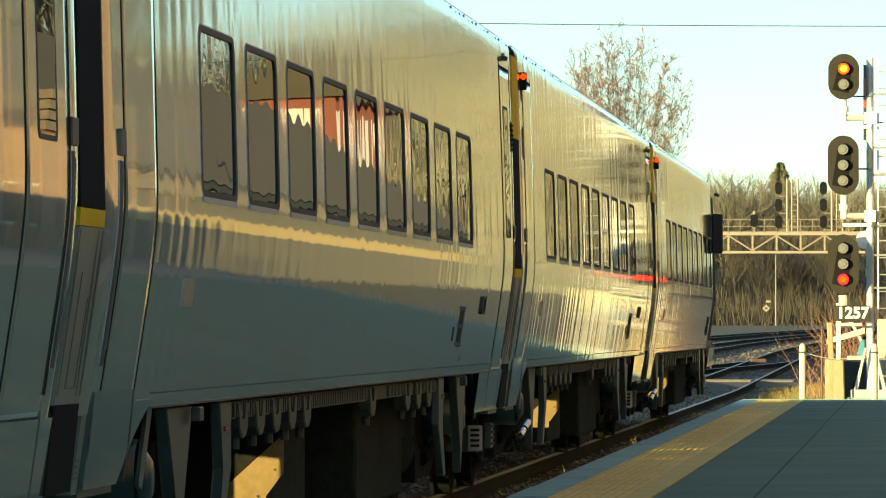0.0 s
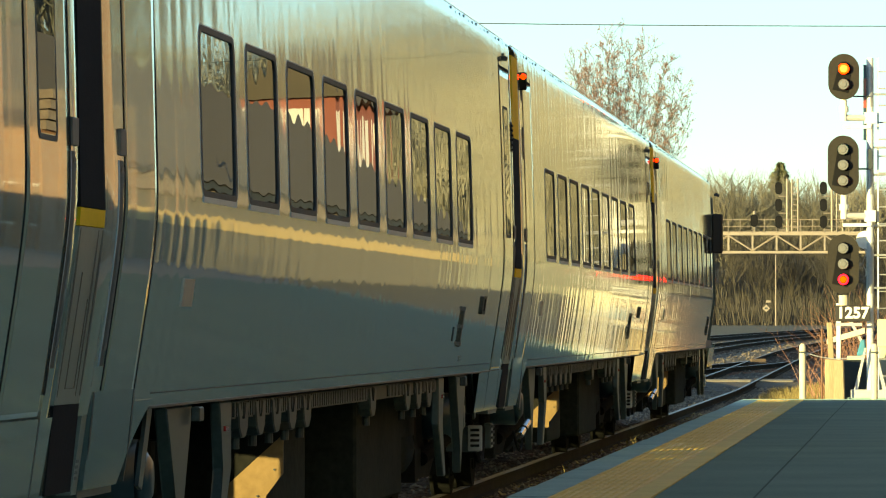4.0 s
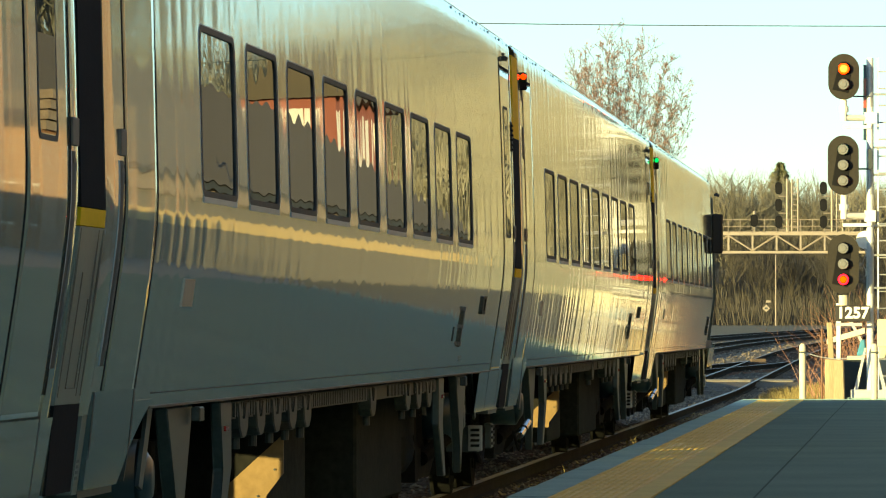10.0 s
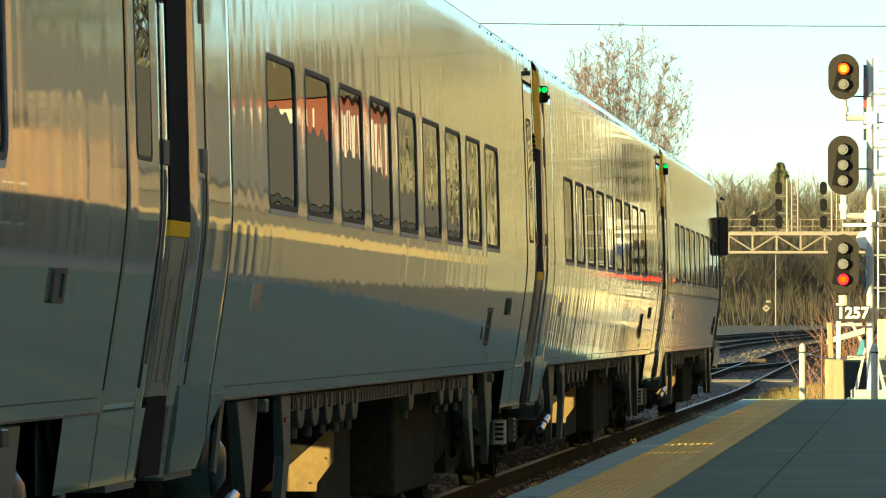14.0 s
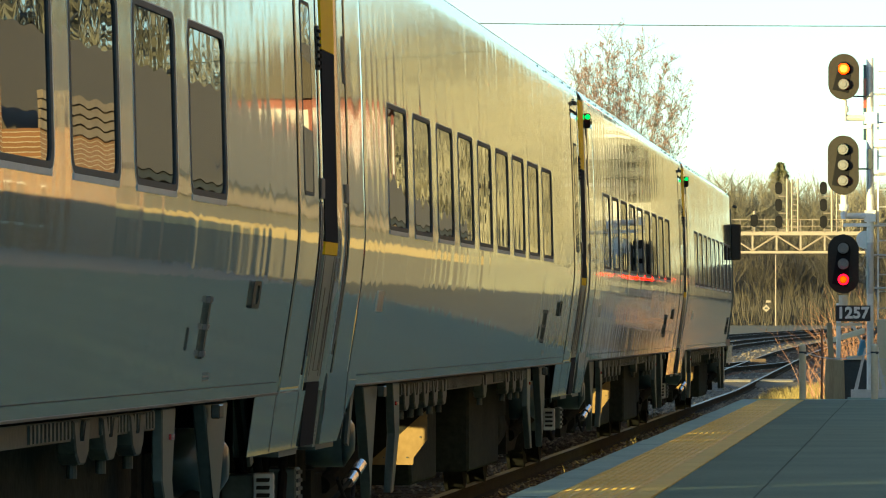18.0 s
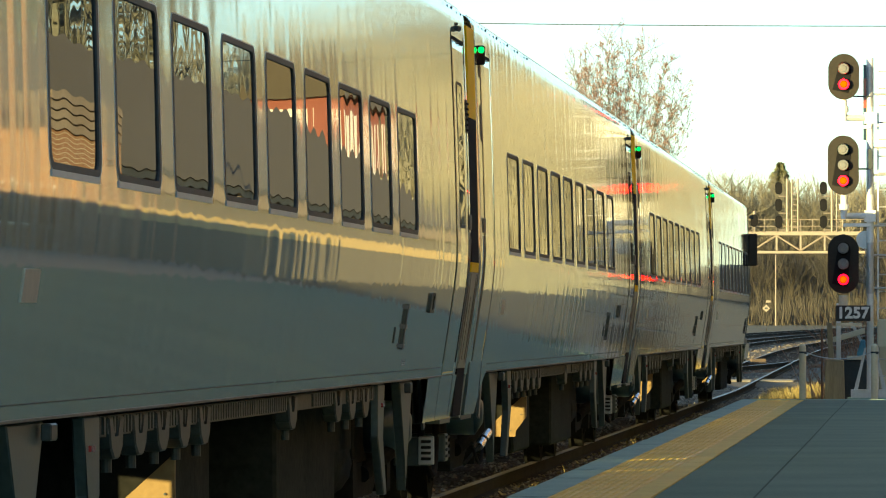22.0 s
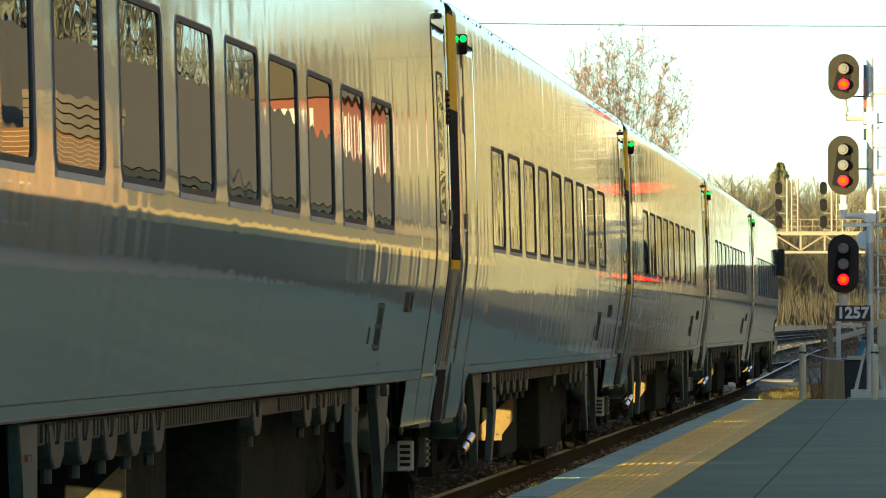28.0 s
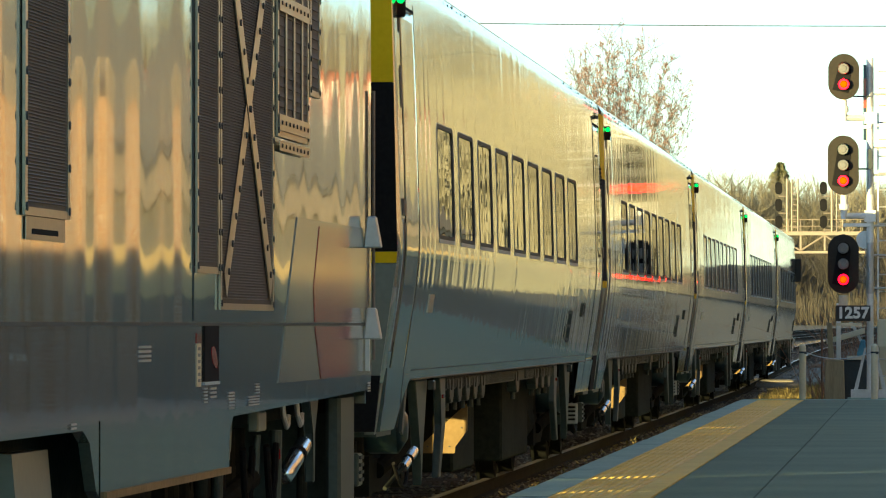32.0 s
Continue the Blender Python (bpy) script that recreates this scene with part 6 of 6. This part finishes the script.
    for y, h in ((578, 0.0), (592, 2.4), (612, 4.4), (640, 6.2), (720, 7.5), (900, 7.5)):
        rows.append([bm.verts.new((x, y + 6 * noise.noise((x * 0.05, y, 1)), rise(y) - 0.3 + h * (1 + 0.35 * noise.noise((x * 0.22, y * 0.1, 2.0))))) for x in xs])
    for a, b in zip(rows, rows[1:]):
        for k in range(len(xs) - 1):
            bm.faces.new((a[k], a[k + 1], b[k + 1], b[k]))
    solid("brushy_bank", bm, M["brush"], "brown brushy bank under the far woods", kind="structure")


def wooded_hill():
    # added rise, hidden behind the train, that throws shade towards the far woods
    bm = B()
    xs = [-160 + 6 * k for k in range(22)]
    rows = []
    for y, h in ((430, 0.0), (450, 2.2), (480, 3.2), (520, 3.6), (550, 3.2), (575, 0.0)):
        rows.append([bm.verts.new((x, y, rise(y) - 0.3 + h * min(1.0, (-36 - x) / 14.0 if x > -50 else 1.0) * (1 + 0.2 * noise.noise((x * 0.15, y * 0.1, 7.0))))) for x in xs])
    for a, b in zip(rows, rows[1:]):
        for k in range(len(xs) - 1):
            bm.faces.new((a[k], a[k + 1], b[k + 1], b[k]))
    solid("wooded_hill", bm, M["brush"], "unseen brown rise added beyond the tracks to cast shade", kind="structure")


def far_signal(x, y, z, heads, ladder=True):
    s = thing("far_signal", pose(x, y, z), "small signal mast with black heads on the signal bridge", "railway signal", "signals on the bridge")
    tall = 3.9 if heads > 1 else 1.5
    bm = B()
    tube(bm, (0, 0, 0), (0, 0, tall), 0.09, seg=8)
    part("mast", bm, M["gantry"], s)
    if ladder and heads > 1:
        bm = B()
        for dx in (0.35, 0.8):
            tube(bm, (dx, 0.1, 0), (dx, 0.1, tall), 0.06, seg=6)
        for k in range(9):
            tube(bm, (0.35, 0.1, 0.3 + 0.42 * k), (0.8, 0.1, 0.3 + 0.42 * k), 0.035, seg=5)
        part("ladder", bm, M["gantry"], s)
    for k in range(heads):
        zc = tall - 0.7 - 1.25 * k
        out = [(-0.62 + 0.27 * math.cos(a), zc + 0.27 * math.sin(a) + (0.2 if math.sin(a) > 0 else -0.2)) for a in [math.pi * i / 8 for i in range(16)]]
        if heads == 1:
            out = [(u + 0.62, v) for u, v in out]
        part("signal_head", slab(B(), out, -0.25, -0.1, "y"), M["rubber"], s, "black signal head")
        bm = B()
        tube(bm, (-0.62 if heads > 1 else 0, -0.12, zc - 0.6), (0, 0, zc - 0.6), 0.05, seg=6)
        part("arm", bm, M["gantry"], s)


def gantry():
    y = 480.0
    def X(px):
        return 4.7 + (px - 1627) / FOCAL * y
    def Z(py):
        return 1.4 + (576 - py) / FOCAL * y
    g = thing("signal_bridge", pose(0, 0, 0), "pale sunlit steel truss signal bridge across the tracks", "signal bridge")
    x0, x1 = X(1120), X(1545)
    for yy, nm in ((y, "front"), (y + 1.2, "rear")):
        bm = B()
        box(bm, x0, x1, yy, yy + 0.18, Z(414) - 0.12, Z(414) + 0.16)
        part("top_chord", bm, M["gantry"], g)
        part("bottom_chord", box(B(), x0, x1, yy, yy + 0.18, Z(447) - 0.08, Z(447) + 0.10), M["gantry"], g)
        n = 10
        for k in range(n + 1):
            xx = x0 + (x1 - x0) * k / n
            part("upright", box(B(), xx - 0.06, xx + 0.06, yy + 0.03, yy + 0.14, Z(446) + 0.1, Z(414) - 0.12), M["gantry"], g)
            if k < n:
                xa, xb = (xx, x0 + (x1 - x0) * (k + 1) / n)
                za, zb = (Z(444), Z(417)) if k % 2 else (Z(417), Z(444))
                bm = B()
                tube(bm, (xa, yy + 0.08, za), (xb, yy + 0.08, zb), 0.065, seg=6)
                part("diagonal", bm, M["gantry"], g)
    part("walkway", box(B(), x0, x1, y + 0.2, y + 1.18, Z(413), Z(413) + 0.06), M["gantry"], g)
    bm = B()
    for k in range(21):
        xx = x0 + (x1 - x0) * k / 20
        tube(bm, (xx, y - 0.05, Z(412)), (xx, y - 0.05, Z(388)), 0.03, seg=5)
    for py in (389, 401):
        tube(bm, (x0, y - 0.05, Z(py)), (x1, y - 0.05, Z(py)), 0.03, seg=5)
    part("handrail", bm, M["gantry"], g)
    for xx in (x0 + 0.3, x1 - 0.3):
        bm = B()
        for yy in (y + 0.09, y + 1.3):
            box(bm, xx - 0.12, xx + 0.12, yy - 0.09, yy + 0.09, rise(y) - 0.5, Z(447) - 0.08)
        part("leg", bm, M["gantry"], g)
    far_signal(X(1394), y + 0.1, Z(410), 3)
    far_signal(X(1473), y + 0.1, Z(410), 3)
    far_signal(X(1336), y + 0.1, Z(410), 1)
    # signs and a pole by the far bend
    s = thing("speed_sign", pose(4.7 + (1357 - 1627) / FOCAL * 430, 430, rise(430) - 0.3), "white diamond track sign on a thin post", "sign")
    zc = 1.4 + (576 - 546) / FOCAL * 430 - rise(430) + 0.3
    part("diamond", slab(B(), [(0, zc - 0.25), (0.25, zc), (0, zc + 0.25), (-0.25, zc)], -0.02, 0.0, "y"), M["gantry"], s)
    part("mark", box(B(), -0.1, 0.1, -0.026, -0.021, zc - 0.06, zc + 0.06), M["frame"], s)
    part("plate", box(B(), -0.02, 0.3, -0.02, 0.0, zc + 0.38, zc + 0.52), M["gantry"], s)
    part("post", tube(B(), (0, 0.02, 0), (0, 0.02, zc + 0.5), 0.022, seg=6), M["reed"], s)
    p = thing("white_pole", pose(4.7 + (1374 - 1627) / FOCAL * 540, 540, rise(540) - 0.3), "thin pale pole before the dark woods", "pole")
    part("shaft", tube(B(), (0, 0, 0), (0, 0, 6.0), 0.05, 0.035, seg=6), M["gantry"], p)
    bm = B()
    y, n = 300.0, 40
    sweep(bm, [(x, y, 15.25 + 0.00035 * x * x - 0.006 * x) for x in [-60 + 3.0 * k for k in range(n + 1)]], 0.024, 5)
    w = thing("overhead_wire", pose(0, 0, 0), "thin wire strung across the sky between two poles", "wire")
    part("wire", bm, M["frame"], w)
    for xx in (-60, 60):
        part("pole", tube(B(), (xx, y, -0.3), (xx, y, 18.0), 0.16, 0.10, seg=8), M["wood"], w)


# ---- the station on the platform's far side, which the coaches mirror ----
def station():
    h = thing("station_building", pose(0, 0, 0), "orange brick station with a long brown roof", "building")
    part("brick_wall", box(B(), 11.7, 18.0, 20, 94, -0.25, 9.5), M["brick"], h, "sunlit orange brick wall")
    part("lower_brick_wall", box(B(), 11.75, 18.0, 94.01, 106, -0.25, 4.30), M["brick"], h, "lower orange brick wall")
    part("brick_bay", box(B(), 11.15, 11.745, 94.012, 103, -0.25, 4.75), M["brick"], h, "proud orange brick bay")
    bm = B()
    for k in range(4):
        box(bm, 11.08 - 0.04 * k, 11.24, 94.02, 103.1, 4.752 + 0.15 * k, 4.885 + 0.15 * k)
    tagged(part("bay_moulding", bm, M["bark2"], h, "grey moulded courses over the brick bay"), kind="stuff")
    part("dark_front", box(B(), 11.75, 18.0, 106.01, 186, -0.25, 4.30), M["darkfront"], h, "dark brown timber front")
    part("pale_band", box(B(), 11.70, 11.748, 103.02, 186, 1.95, 2.78), M["golden"], h, "pale golden board along the front")
    part("upper_brick_wall", box(B(), 15.1, 24.0, 94.01, 108, 4.9, 12.5), M["brick"], h, "upper orange brick wall")
    part("eaves", box(B(), 11.26, 18.4, 103.12, 187, 4.302, 4.44), M["soffit"], h, "dark eaves")
    bm = B()
    for k in range(4):
        box(bm, 11.5 - 0.04 * k, 11.697, 103.12, 186.1, 3.70 + 0.15 * k, 3.83 + 0.15 * k)
    tagged(part("dark_moulding", bm, M["bark2"], h, "grey moulded courses under the eaves"), kind="stuff")
    bm = B()
    lo = [bm.verts.new(p) for p in ((11.2, 94.03, 4.445), (18.8, 94.03, 4.445), (18.8, 188, 4.445), (11.2, 188, 4.445))]
    hi = [bm.verts.new(p) for p in ((15.0, 94.03, 7.85), (15.0, 172.0, 7.85))]
    bm.faces.new((lo[0], hi[0], hi[1], lo[3])), bm.faces.new((lo[1], lo[2], hi[1], hi[0])), bm.faces.new((lo[3], hi[1], lo[2])), bm.faces.new((lo[0], lo[1], hi[0])), bm.faces.new((lo[0], lo[3], lo[2], lo[1]))
    part("roof", bm, M["shingle"], h, "brown shingle hipped roof")
    for k in range(13):
        y = 24.0 + 6.2 * k
        w = part("window", box(B(), 11.685, 11.70, y, y + 1.4, 0.9, 3.0), M["white"], h, "white-framed window")
        part("pane", box(B(), 11.67, 11.683, y + 0.1, y + 1.3, 1.0, 2.9), M["glass"], w)
    b = thing("red_and_white_house", pose(0, 0, 0), "red-clad house with white gable boards past the station", "building")
    part("wall", box(B(), 19.6, 22.8, 240, 262, -0.25, 11.0), M["redwall"], b, "red clad wall")
    part("roof", slab(B(), [(19.1, 11.0), (23.3, 11.0), (21.2, 13.6)], 239.5, 262.5, "y"), M["shingle"], b)
    for k in range(4):
        part("white_board", box(B(), 19.55, 19.598, 241 + 5.3 * k, 243 + 5.3 * k, 1.0, 10.5), M["white"], b)
    for x, w, z0, z1 in ((19.75, 0.7, 6.0, 8.4), (20.7, 1.0, 7.2, 10.6), (22.0, 0.7, 6.0, 10.6)):
        part("gable_board", box(B(), x, x + w, 239.95, 239.997, z0, z1), M["white"], b)


ground()
tracks()
platform()
signal_mast()
mast_trim()
number_plate()
mast_foot_things()
budding_tree(4.7 + (1090 - 1627) / FOCAL * 340, 340, 16.2)
conifer(4.7 + (1382 - 1627) / FOCAL * 705, 705, 17.4)
woods()
wooded_hill()
gantry()
station()
grass_and_stones()


# ---- what moves ----
def gone(t):
    """How far the train has rolled, in metres, t seconds in."""
    u = t - 9.75
    if u <= 0:
        return 0.0
    if u < 0.75:
        return 0.183 * u * u
    v = t - 10.0
    return 1.020 * (0.1978 * v + 0.12962 * v * v - 0.000156 * v ** 3) - 0.0155 * max(v - 16.5, 0.0) ** 2


def flash_rows(base_pose, changes, start):
    """Rows of half turns about the upright axis: a lens shows its lit or its dark side."""
    rows, side = [(0.0, start)], start
    for t, target in changes:
        a0, a1 = side, target
        for k, f in enumerate((0.0, 1 / 3, 2 / 3, 1.0)):
            rows.append((t + k / 30.0, a0 + (a1 - a0) * f))
        side = target
    rows.append((32.0, side))
    return [(t, base_pose @ pose(0, 0, 0, 0, 0, a)) for t, a in rows]


def motions():
    times = [0, 5, 9.7] + [9.75 + 0.25 * k for k in range(1, 12)] + [13 + 0.5 * k for k in range(39)]
    for car, y0 in CARS:
        walk(car, [(t, pose(0, y0 + gone(t), 0)) for t in times])
    # wheels: one row for each 1.2 rad of turn
    steps, t, last = [0.0, 9.7], 9.75, 0.0
    while t < 32:
        t += 1 / 30.0
        if gone(t) - last > 0.50:
            steps.append(t)
            last = gone(t)
    steps.append(32.0)
    for car, y0 in CARS:
        for w in [o for o in car.children_recursive if o.name.startswith("wheelset")]:
            at = w.matrix_basis.copy()
            walk(w, [(t, at @ Matrix.Rotation(-gone(t) / 0.43, 4, "X")) for t in steps])
    # the flashing green lamp, then all to red
    green = []
    for k in range(0, 22):
        green += [(k + 0.06, 180.0 * (2 * k + 1)), (k + 0.53, 180.0 * (2 * k + 2))]
    walk(lens_mid[0], flash_rows(lens_mid[0].matrix_basis.copy(), green, 0.0))
    walk(lens_mid[2], flash_rows(lens_mid[2].matrix_basis.copy(), [(21.66, 180.0)], 0.0))
    walk(lens_top[0], flash_rows(lens_top[0].matrix_basis.copy(), [(21.66, 180.0)], 0.0))
    walk(lens_top[1], flash_rows(lens_top[1].matrix_basis.copy(), [(21.66, 180.0)], 0.0))
    # the door indicators turn from orange to green when the doors close
    for (car, y0), t in zip(CARS[:5], (8.0, 8.0, 9.2, 10.4, 8.4)):
        for o in car.children:
            if o.name.startswith("indicator_lens"):
                walk(o, flash_rows(o.matrix_basis.copy(), [(t, 180.0)], 0.0))


motions()
